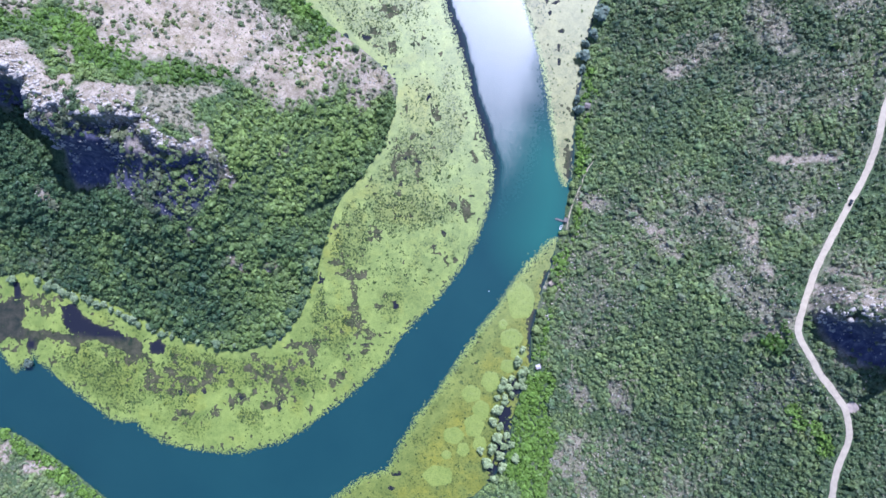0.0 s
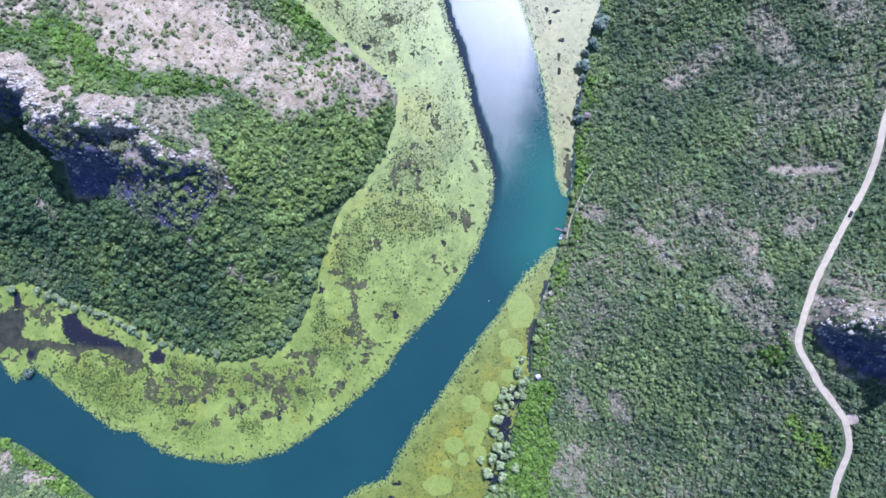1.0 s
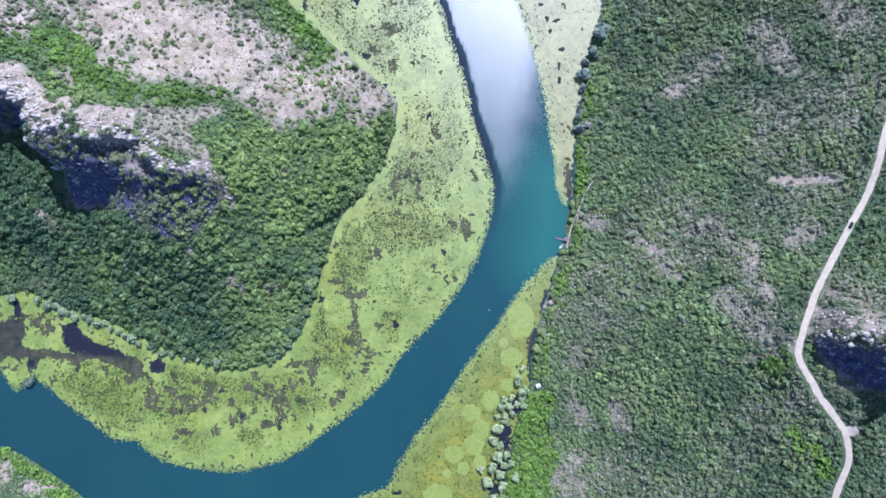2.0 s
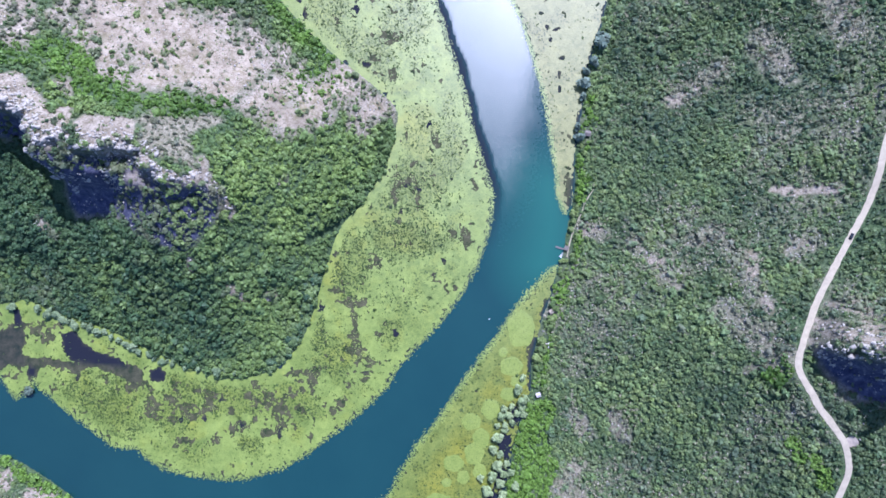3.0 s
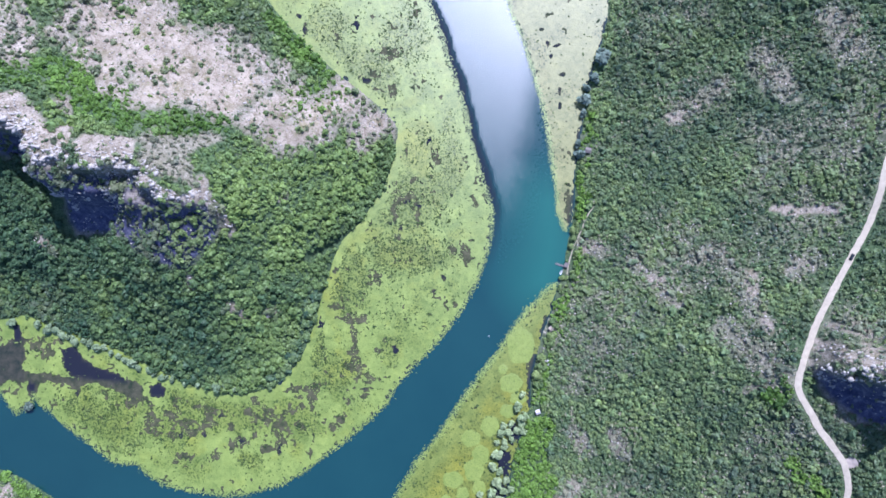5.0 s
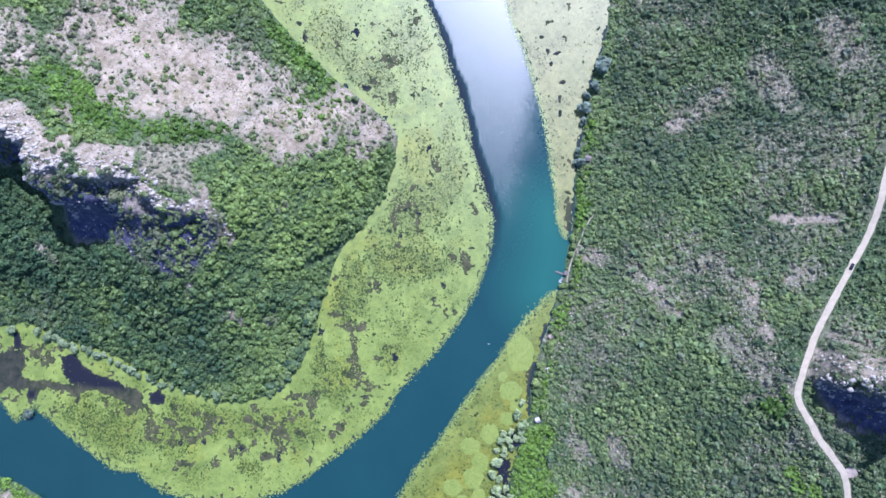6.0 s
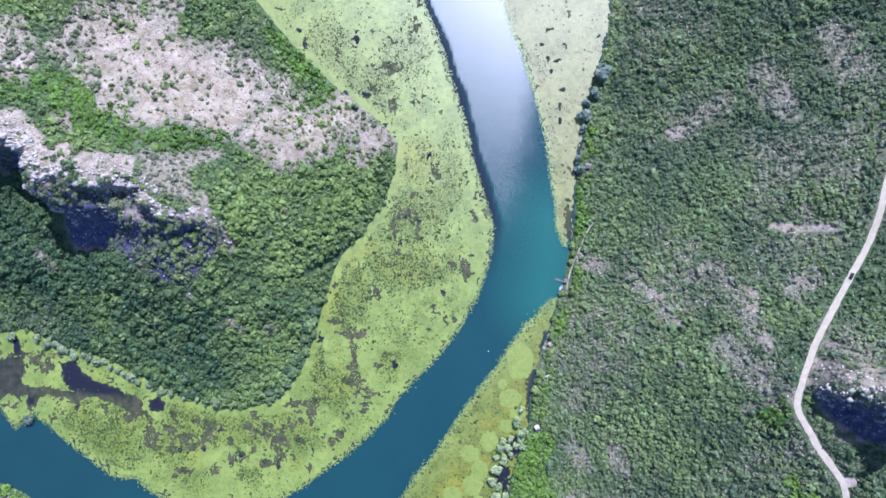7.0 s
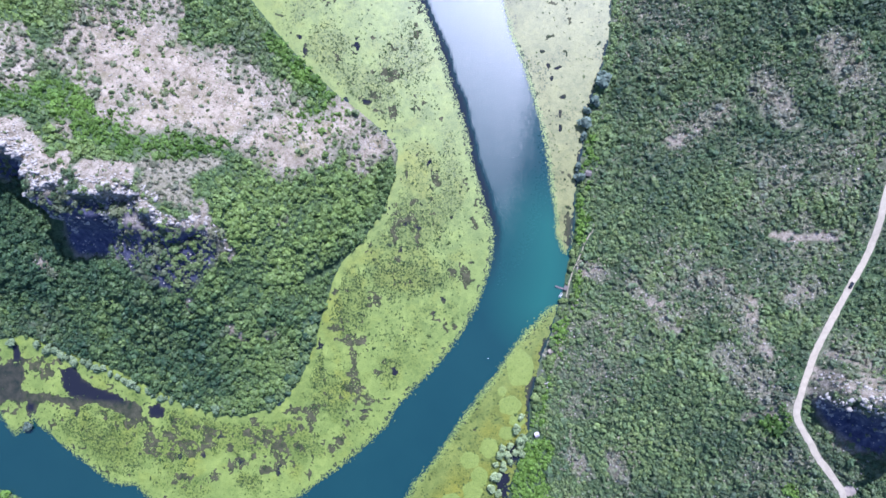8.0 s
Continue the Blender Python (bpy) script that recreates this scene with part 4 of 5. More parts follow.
# ---- plants ----
def crown_shape(rng, leaves, seg, rings, tall, leaf):
    """A crown of radius 1: a small inner body, hidden under leaf clumps on several uneven lobes. Corners and triangles."""
    way = [(0, 0, 1.0)]
    for r in range(1, rings + 1):
        a = r / rings * 1.7
        for k in range(seg):
            t = (k + 0.5 * (r % 2)) * 2 * math.pi / seg
            way.append((math.sin(a) * math.cos(t), math.sin(a) * math.sin(t), math.cos(a)))
    body = np.array(way) * rng.uniform(0.42, 0.74, (len(way), 1))
    tris = [(0, 1 + k, 1 + (k + 1) % seg) for k in range(seg)]
    for r in range(rings - 1):
        for k in range(seg):
            a, b = 1 + r * seg + k, 1 + r * seg + (k + 1) % seg
            tris += [(a, a + seg, b + seg), (a, b + seg, b)]
    lobes = int(rng.integers(5, 9))
    a, out = rng.uniform(0, 2 * math.pi, lobes), rng.uniform(0.1, 0.72, lobes)
    heart = np.stack([np.cos(a) * out, np.sin(a) * out, rng.uniform(0.1, 0.6, lobes) * (1.15 - out)], 1)
    swell = rng.uniform(0.28, 0.5, lobes)
    pick = rng.integers(0, lobes, leaves)
    w = rng.normal(size=(leaves, 3))
    w[:, 2] = np.abs(w[:, 2]) - 0.1
    w /= np.linalg.norm(w, axis=1, keepdims=True)
    centre = heart[pick] + w * (swell[pick] * rng.uniform(0.85, 1.15, leaves))[:, None]
    normal = w * 1.1 + np.array([0, 0, 0.34]) + rng.normal(size=(leaves, 3)) * 0.24
    normal /= np.linalg.norm(normal, axis=1, keepdims=True)
    side = np.cross(normal, rng.normal(size=(leaves, 3)))
    side /= np.linalg.norm(side, axis=1, keepdims=True)
    up, s = np.cross(normal, side), leaf * rng.uniform(0.55, 1.35, (leaves, 1))
    droop = normal * s * 0.2
    blade = np.stack([centre + side * s * 1.1, centre - side * s * 0.6 + up * s * 0.75 - droop, centre - side * s * 0.6 - up * s * 0.75 - droop], 1).reshape(-1, 3)
    at = len(body) + 3 * np.arange(leaves)
    tris = np.concatenate([np.array(tris), np.stack([at, at + 1, at + 2], 1)])
    lean = rng.uniform(0.82, 1.2, 2)
    verts = np.concatenate([body, blade]) * np.array([lean[0], lean[1], tall]) + np.array([0, 0, tall * 0.3])
    return verts, tris


def scatter(step, box_, seed):
    rng = np.random.default_rng(seed)
    x0, y0, x1, y1 = box_
    x, y = np.meshgrid(np.arange(x0, x1, step), np.arange(y0, y1, step))
    x = (x + rng.uniform(-0.85, 0.85, x.shape) * step).ravel()
    y = (y + rng.uniform(-0.85, 0.85, y.shape) * step).ravel()
    return x, y, rng


BRIGHT_STRIPS = [(-262, 152, -236, 132, 9), (-236, 132, -190, 120, 12), (-190, 120, -160, 122, 7), (-136, 205, -112, 182, 7),
                 (-112, 182, -84, 158, 7), (-110, 143, -96, 148, 9), (52, -100, 44, -150, 11), (56, -120, 52, -165, 10), (208, -96, 213, -108, 3),
                 (219, -106, 226, -122, 3), (-310, 140, -260, 152, 8), (60, -90, 56, -110, 7), (-340, -122, -262, -176, 6), (74, 0, 70, -12, 4), (83, 90, 88, 60, 4), (200, -48, 196, -56, 5)]
GULLY = [(-107, 31), (-96, 38), (-83, 46)]
TRACK = [(77, 19), (79.5, 31), (83, 41), (87, 50), (90, 58), (96, 68)]


def scrub(name, x, y, z, size, mat, label, category, tint, dry, shape, rng, variants=60, cool=0.0):
    """Many shrubs in one mesh. shape: leaves, sides, rings, height and leaf size of a crown of radius 1."""
    made = [crown_shape(rng, *shape) for _ in range(variants)]
    forms, tris = np.array([m[0] for m in made]), made[0][1]
    pick, turn = rng.integers(0, variants, len(x)), rng.uniform(0, 2 * math.pi, len(x))
    c, s = np.cos(turn)[:, None], np.sin(turn)[:, None]
    body, k = forms[pick], size[:, None]
    verts = np.stack([(body[..., 0] * c - body[..., 1] * s) * k + x[:, None], (body[..., 0] * s + body[..., 1] * c) * k + y[:, None],
                      body[..., 2] * k * rng.uniform(0.8, 1.25, (len(x), 1)) + z[:, None]], -1).reshape(-1, 3)
    per = forms.shape[1]
    faces = (tris[None] + per * np.arange(len(x))[:, None, None]).reshape(-1, 3)
    ob = mesh_object(name, verts, faces, mat, attributes={"tint": np.repeat(tint, per), "dry": np.repeat(dry, per),
                                                             "cool": np.repeat(cool * rng.uniform(0, 1, len(x)) ** 1.5, per)})
    return tagged(ob, label, category, kind="stuff")


def plant_cover():
    lone = []
    for side, step, count, polygon, seed in (("west", 2.0, (46, 6, 2, 0.98, 0.29), WEST_LAND, 5), ("east", 1.85, (27, 5, 2, 1.0, 0.36), EAST_LAND, 6)):
        bounds = (-350, -70, -40, 252) if side == "west" else (-350, -206, 292, 252)
        x, y, rng = scatter(step, bounds, seed)
        d = depth_inside(x, y, polygon)
        ok = d > 1.2
        x, y, d = x[ok], y[ok], d[ok]
        bare = rockiness(x, y)
        road = line_distance(x, y, ROAD)
        patch = fractal(x, y, 26, 81)
        bright = np.clip(capsules(x, y, BRIGHT_STRIPS) * 3 + 0.9 + (fractal(x, y, 8, 83) - 0.5) * 2, 0, 1)
        open_, thin, brush = openness(x, y)
        slope = np.hypot(height_at(x + 1.5, y) - height_at(x - 1.5, y), height_at(x, y + 1.5) - height_at(x, y - 1.5)) / 3
        clustered = fractal(x, y, 11, 84, 3)
        chance = np.where(bare > 0.35, 0.30 + 0.42 * (fractal(x, y, 12, 84) > 0.5) + 0.15 * (x > 0), 0.97)
        fringe = deepest(x, y, BARE[:3]) > -7
        chance = np.where(fringe, np.where(clustered > 0.46, 0.95, 0.5), chance)
        chance = np.where(thin > 0.5, np.where(clustered > 0.50, 0.80, 0.36) + 0.15 * (x < -240), chance)
        chance = np.where(open_ > 0.5, np.where(clustered > 0.58, 0.45, 0.10), chance)
        chance = np.where(brush > 0.5, 0.92, chance)
        chance = np.where(capsules(x, y, ROCK_OPEN) > -0.1, np.where((x > 205) & (y < 0), 0.62, 0.22), chance)
        for line in CLIFFS:
            face = depth_inside(x, y, line) > 0.5
            chance = np.where(face, np.where(slope > 1.5, 0.12, np.where(fractal(x, y, 9, 87) > 0.42, 0.85, 0.2)), chance)
        chance = np.where(depth_inside(x, y, CRAG_STEPS) > 0, np.where(fractal(x, y, 8, 58) > 0.42, 0.85, 0.3), chance)
        chance = np.where((depth_inside(x, y, CRAG_FACE) > 0) | (in_ellipses(x, y, [(228, -46, 14, 11), (241, -52, 14, 12)]) > 0), 0.07, chance)
        shelf = depth_inside(x, y, CRAG_SHELF) > -0.5
        chance = np.where(shelf, 0.95, chance)
        chance = np.where(in_ellipses(x, y, OUTCROP) > 0, 0.35, chance)
        chance = np.where((x > 208) & (y < 4) & (y > -30) & (bare > 0.25), 0.62, chance)
        if side == "east":
            dryness = np.clip((fractal(x, y, 60, 85, 4) - 0.46) * 4, 0, 1)
            dryness = np.maximum(dryness * 0.8 * np.clip((fractal(x, y, 7, 90) - 0.35) * 4, 0.3, 1), np.clip(capsules(x, y, DRY_STRIPS) * 2 + 0.6 + (fractal(x, y, 7, 88) - 0.5) * 2.2, 0, 1) * 1.3)
            chance = np.where(bare <= 0.35, chance - 0.30 * dryness, chance)
        else:
            dryness = np.clip((fractal(x, y, 50, 86, 4) - 0.56) * 3, 0, 1)
        chance[road < 3.3] = 0
        chance[line_distance(x, y, GULLY) < 2.6] = 0
        chance[line_distance(x, y, TRACK) < 1.9] = 0
        chance[np.hypot(x - 56, y + 80) < 4.5] = 0
        chance[np.hypot(x - 92, y - 108) < 4] = 0
        chance[np.hypot(x - 65, y + 20) < 3.6] = 0
        chance[np.hypot(x - 238.5, y + 93.5) < 4.0] = 0
        ok = rng.uniform(0, 1, len(x)) < chance
        x, y, d, bare, patch, bright, dryness, open_, thin, brush, fringe = (a[ok] for a in (x, y, d, bare, patch, bright, dryness, open_, thin, brush, fringe))
        base, spread_ = (1.66, 0.52) if side == "west" else (1.5, 0.38)
        size = base * rng.lognormal(-0.06, spread_, len(x)).clip(0.4, 2.7) * (0.85 + 0.35 * patch)
        size = np.where(bare > 0.35, size * rng.uniform(0.5, 1.2, len(x)), size)
        size = np.where(bright > 0.5, size * (1.0 if side == "west" else 1.2), size)
        size = np.minimum(size, np.maximum(0.4, line_distance(x, y, ROAD) - 2.5))
        size = np.where((thin > 0.5) | (brush > 0.5) | fringe, size * 0.78, size)
        z = height_at(x, y) - 0.15 * size
        tint = np.clip(rng.uniform(0.0, 1.0, len(x)) ** 1.3 * 0.62 + 0.04 + (patch - 0.36) * 1.25 + (fractal(x, y, 70, 93, 4) - 0.47) * 0.9, 0, 1)
        if side == "west":
            # brighter round (-120, 70): the sunlit slope is put into the leaf tint
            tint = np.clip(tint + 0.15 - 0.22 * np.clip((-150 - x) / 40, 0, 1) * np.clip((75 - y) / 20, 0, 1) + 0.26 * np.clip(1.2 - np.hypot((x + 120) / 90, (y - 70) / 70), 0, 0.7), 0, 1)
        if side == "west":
            # darker round the west crag: its shade is put into the leaf tint
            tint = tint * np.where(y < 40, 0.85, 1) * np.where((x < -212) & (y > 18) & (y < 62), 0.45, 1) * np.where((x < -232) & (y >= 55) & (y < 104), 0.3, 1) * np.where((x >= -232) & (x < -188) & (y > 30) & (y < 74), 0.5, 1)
        dry = np.clip((0.12 * (x > 60) + dryness * 0.6) * rng.uniform(0, 1.3, len(x)) + 0.6 * ((bare > 0.35) & ~fringe) * rng.uniform(0, 1, len(x)) + 0.60 * (fringe | (thin > 0.5)) * rng.uniform(0, 1.2, len(x)) + brush * rng.uniform(0.5, 1.0, len(x)), 0, 0.92)
        if side == "east":
            shore = np.clip(1.3 - d / 16, 0, 1)
            tint = np.clip(tint - 0.26 * np.clip((y - 60) / 80, 0, 1) * (x > 110) + 0.45 * shore, 0, 1)
            dry = dry * (1 - 0.7 * shore)
            tint = np.clip(tint + 0.2 * np.clip((135 - x) / 30, 0, 1) * np.clip((-55 - y) / 20, 0, 1), 0, 1)
            # tint darkened below the east crag, in place of a longer shadow
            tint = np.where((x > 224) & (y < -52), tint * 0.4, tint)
        near = (d < 13) & (y > -62) & (y < 120) & (bright < 0.5) & (x > -140) & (bare < 0.35)
        near &= d < (9.5 if side == "west" else 7.5)
        if side == "east":
            near &= (x > 40)
        if side == "east":
            strip = (d < 6 + 14 * (fractal(x, y, 14, 94) - 0.2)) & (x > 40) & (y > -75) & (y < 135) & (rng.uniform(0, 1, len(x)) < 0.8)
            bright = np.where(strip, 1.0, bright)
        lone += list(zip(x[near], y[near], z[near], size[near]))
        rest, vivid = ~near & (bright < 0.5), bright >= 0.5
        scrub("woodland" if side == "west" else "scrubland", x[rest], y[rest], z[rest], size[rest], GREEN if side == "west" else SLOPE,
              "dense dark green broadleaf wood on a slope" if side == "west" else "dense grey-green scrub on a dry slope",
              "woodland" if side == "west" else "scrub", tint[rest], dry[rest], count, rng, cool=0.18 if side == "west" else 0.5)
        vivid &= ~near
        scrub("thicket", x[vivid], y[vivid], z[vivid], size[vivid], BRIGHT, "bright fresh green bushes in a strip", "bushes",
              np.clip(tint[vivid] + np.where((side == "east") & (x[vivid] < 150), 0.25, 0.0) + 0.5 * (y[vivid] < -85), 0, 1), dry[vivid] * 0.2, count, rng)
    return lone


LONE_TREES = plant_cover()


def small_growth():
    """Tussocks on bare ground and leafless grey brush on the dry slopes."""
    x, y, rng = scatter(1.7, (-345, 60, -45, 250), 31)
    ok = depth_inside(x, y, WEST_LAND) > 2
    x, y = x[ok], y[ok]
    open_, thin = openness(x, y)[:2]
    ok = rng.uniform(0, 1, len(x)) < np.where(np.maximum(open_, thin) > 0.5, 0.10 + 0.30 * (fractal(x, y, 6, 32) > 0.52), 0)
    x, y = x[ok], y[ok]
    scrub("tussocks", x, y, height_at(x, y) - 0.05, rng.uniform(0.25, 0.7, len(x)), GREEN, "dark low tussocks dotted over pale ground", "tussocks",
          rng.uniform(0, 0.6, len(x)), rng.uniform(0.1, 0.6, len(x)), (12, 5, 1, 0.7, 0.5), rng, 12)
    x, y, rng = scatter(2.6, (60, -206, 292, 252), 33)
    ok = (depth_inside(x, y, EAST_LAND) > 6) & (line_distance(x, y, ROAD) > 5)
    x, y = x[ok], y[ok]
    dry = np.clip((fractal(x, y, 60, 85, 4) - 0.46) * 4, 0, 1) * np.clip((fractal(x, y, 8, 34) - 0.4) * 4, 0, 1)
    dry = np.maximum(dry, np.clip(deepest(x + (fractal(x, y, 8, 35) - 0.5) * 14, y + (fractal(x, y, 8, 36) - 0.5) * 14, DRY_GROUND) / 5 + 0.7, 0, 1))
    ok = rng.uniform(0, 1, len(x)) < 0.04 + 0.55 * dry
    x, y = x[ok], y[ok]
    n, twigs = len(x), 11
    # each shrub is a spray of tapering sticks
    a = rng.uniform(0, 2 * math.pi, (n, twigs))
    up = rng.uniform(0.15, 1.1, (n, twigs))
    long_ = rng.uniform(0.7, 1.9, (n, twigs))
    wide = rng.uniform(0.10, 0.2, (n, twigs))
    rise = 1.0 + rng.uniform(0, 0.8, n)[:, None]
    ax, ay, az = np.cos(a) * np.cos(up), np.sin(a) * np.cos(up), np.sin(up)
    base = np.stack([np.broadcast_to(x[:, None], a.shape), np.broadcast_to(y[:, None], a.shape), np.broadcast_to(height_at(x, y)[:, None] + rise, a.shape)], -1)
    tip = base + np.stack([ax, ay, az], -1) * long_[..., None]
    side = np.stack([-np.sin(a), np.cos(a), np.zeros_like(a)], -1) * wide[..., None]
    verts = np.stack([base + side, base - side, tip - side * 0.5, tip + side * 0.5], 2).reshape(-1, 3)
    faces = np.arange(len(verts)).reshape(-1, 4)
    tagged(mesh_object("dead_brush", verts, faces, DEADWOOD), "leafless pale grey brush among scrub on dry slopes", "brush", kind="stuff")


small_growth()


def crown_mesh(name, rng, count, tall, leaf, mat):
    verts, tris = crown_shape(rng, count, 9, 3, tall, leaf)
    return mesh_object(name, verts + np.array([0, 0, 0.25 * tall]), tris, mat)


def trunk_mesh(name, rng, tall):
    """A tapered trunk with three limbs, for a crown of radius 1."""
    bm = bmesh.new()
    bmesh.ops.create_cone(bm, cap_ends=True, segments=7, radius1=0.09, radius2=0.05, depth=tall, matrix=Matrix.Translation((0, 0, tall / 2 - 0.15)))
    for k in range(3):
        a = k * 2.1 + rng.uniform(0, 0.6)
        m = Matrix.Translation((0, 0, tall * 0.55)) @ Euler((0, radians(42), a)).to_matrix().to_4x4() @ Matrix.Translation((0, 0, 0.3))
        bmesh.ops.create_cone(bm, cap_ends=True, segments=5, radius1=0.045, radius2=0.015, depth=0.6, matrix=m)
    return part(name, bm, BARK)


def tree_kind(name, mat, label, category, seed, count=140, tall=0.9, leaf=0.34):
    rng = np.random.default_rng(seed)
    ob = empty(name, Matrix())
    crown_mesh("crown", rng, count, tall, leaf, mat).parent = ob
    trunk_mesh("trunk", rng, tall).parent = ob
    return tagged(ob, label, category)


def plant(kinds, places, group, seed):
    rng = np.random.default_rng(seed)
    fresh = set(range(len(kinds)))
    for x, y, z, r in places:
        k = int(rng.integers(0, len(kinds)))
        m = Matrix.Translation((x, y, z)) @ Matrix.Rotation(rng.uniform(0, 6.28), 4, "Z")
        if k in fresh:
            fresh.discard(k)
            ob = kinds[k]
            ob.matrix_basis = m @ Matrix.Diagonal((r, r, r * rng.uniform(0.9, 1.2), 1))
        else:
            ob = copy_thing(kinds[k], m)
            ob.scale = (r, r, r * float(rng.uniform(0.9, 1.2)))
        if group:
            ob["group"] = group


plant([tree_kind("tree", FRESH, "yellow-green bushy tree along the east bank", "tree", 120 + k) for k in range(4)],
      [p for p in LONE_TREES if p[0] > 30][:150], "trees along the shore", 7)
over = np.array([p for p in LONE_TREES if p[0] > 30][150:])
LONE_TREES = [p for p in LONE_TREES if p[0] <= 30]
if len(over):
    scrub("thicket", over[:, 0], over[:, 1], over[:, 2], over[:, 3], BRIGHT, "yellow-green bushes along the east bank", "bushes",
          np.full(len(over), 0.75), np.zeros(len(over)), (40, 5, 2, 1.1, 0.34), np.random.default_rng(10))
plant([tree_kind("tree", LONE, "dark green broadleaf tree at the river's edge", "tree", 100 + k) for k in range(4)],
      LONE_TREES[:150], "trees along the shore", 8)
if len(LONE_TREES) > 150:
    over = np.array(LONE_TREES[150:])
    scrub("thicket", over[:, 0], over[:, 1], over[:, 2], over[:, 3], GREEN, "dark green bushes along the shore", "bushes",
          np.full(len(over), 0.5), np.zeros(len(over)), (70, 7, 2, 1.05, 0.26), np.random.default_rng(9))
POPLARS = [(45, -68, 2.5), (42, -76, 3.7), (45, -84, 4.1), (44, -89, 2.9), (37, -89, 2.5), (32, -90, 2.5), (35, -95, 2.9), (30, -96, 2.9), (32, -102, 2.5), (27, -102, 2.1), (37, -100, 2.5),
           (41, -94, 2.5), (46, -94, 2.5), (27, -111, 4.1), (32, -106, 2.5), (24, -119, 3.3), (29, -123, 2.9), (26, -131, 3.7), (33, -129, 2.5), (32, -137, 2.9), (23, -139, 3.7), (14, -140, 2.5),
           (37, -135, 2.5), (29, -143, 3.3), (39, -145, 3.3), (19, -149, 4.1), (30, -152, 3.5), (24, -160, 3.0)]
SHORE_POPLARS = [(-329, -17, 3.7), (-311, -18, 3.3), (-302, -23, 4.1), (-297, -22, 3.7), (-292, -26, 3.7), (-288, -28, 2.9), (-282, -31, 3.7), (-276, -31, 2.9), (-271, -33, 3.3), (-266, -35, 3.7),
                 (-261, -35, 2.9), (-256, -39, 2.5), (-250, -42, 2.9), (-245, -45, 3.3), (-240, -46, 4.1), (-235, -50, 2.9), (-228, -52, 2.9), (-224, -54, 2.5), (-218, -57, 2.9), (-215, -57, 2.1),
                 (-210, -59, 2.5), (-201, -61, 2.1), (-176, -64, 3.7), (-172, -62, 2.5), (-191, -62, 2.1), (-164, -65, 2.1)]
BANK_TREES = [(102, 179, 3.8), (102, 173, 4.9), (96, 160, 3.2), (91, 153, 2.7), (90, 145, 4.1), (89, 135, 2.7), (86, 105, 3.5), (85, 113, 2.7)]


def standing(rows):
    return [(x, y, float(max(height_at(x, y), -0.3)), r * 1.2) for x, y, r in rows]


plant([tree_kind("willow", SILVER, "pale silver-green willow standing in shallow water", "tree", 200 + k, 150, 1.0, 0.29) for k in range(3)],
      standing(POPLARS), "silver willows in the shallows", 18)
plant([tree_kind("willow", PALE, "pale grey-green willow where lily mats meet the wood", "tree", 210 + k, 150, 1.0, 0.29) for k in range(3)],
      [(x, y, z, 0.9 * r) for x, y, z, r in standing(SHORE_POPLARS)], "pale willows along the west shore", 17)
plant([tree_kind("willow", GREYTREE, "grey-green willow on the bank beside lily mats", "tree", 220 + k, 160, 1.0, 0.29) for k in range(2)],
      standing(BANK_TREES), "grey willows on the east bank", 19)


plant([tree_kind("willow", GREYTREE, "round grey-green willow in open water off the mat", "tree", 230, 160, 1.0, 0.29)],
      standing([(-316, -80, 3.4)]), "", 20)


# ---- leaf clumps standing out of the mats ----
def lily_clumps(polygon, step, strength, seed, label):
    px, py = [p[0] for p in polygon], [p[1] for p in polygon]
    x, y, rng = scatter(step, (max(min(px), -360), max(min(py), -220), min(max(px), 120), min(max(py), 280)), seed)
    d = depth_inside(x, y, polygon)
    density = 0.03 + 0.16 * np.clip((fractal(x, y, 24, seed + 1) - 0.45) * 5, 0, 1)
    density += np.clip(in_ellipses(x, y, STIPPLED) * 2.5 + 0.9 + (fractal(x, y, 9, seed + 4) - 0.5) * 1.5, 0, 1) * 0.75 if seed == 301 else strength
    density = density * np.clip((line_distance(x, y, WEST_SHORE) - 4) / 3, 0, 1) * np.clip((line_distance(x, y, WEST_EDGE) - 2) / 10, 0.1, 1)
    density = density * np.clip(1.0 - 0.5 * (y - 60) / 40, 0.62, 1) * (0.35 if seed == 303 else 1)
    clump = value_noise(x, y, 4, seed + 2) > 0.5
    if seed == 301:
        density = density * np.clip(line_distance(x, y, [(-232, -84), (-205, -97), (-150, -92), (-118, -80)]) / 26, 0.22, 1)
    ok = (d > 1.5) & (rng.uniform(0, 1, len(x)) < density * np.where(clump, 1.4, 0.5)) & (hole_depth(x, y) < 0.3) & (in_ellipses(x, y, PATCHES) < 0.04)
    x, y = x[ok], y[ok]
    size = rng.uniform(0.38, 0.95, len(x)) * np.clip(1.0 - 0.35 * (y - 60) / 40, 0.85, 1) * np.where(rng.uniform(0, 1, len(x)) > 0.97, 1.8, 1)
    scrub("lily_clumps", x, y, np.full(len(x), 0.08), size, CLUMP, label, "lily leaves", rng.uniform(0, 1, len(x)), np.zeros(len(x)),
          (8, 5, 1, 0.5, 0.5), rng, 12)


CLUMP = leaf_material("clump_leaves", (0.034, 0.068, 0.015), (0.100, 0.136, 0.031))
lily_clumps(WEST_MAT, 1.15, 1.0, 301, "dark olive lily leaves raised above the mat")
lily_clumps(NORTHEAST_MAT, 1.6, 0.03, 302, "few dark lily leaves raised above the mat")
lily_clumps(SOUTHEAST_MAT, 1.1, 0.22, 303, "olive yellow lily leaves raised above the mat")


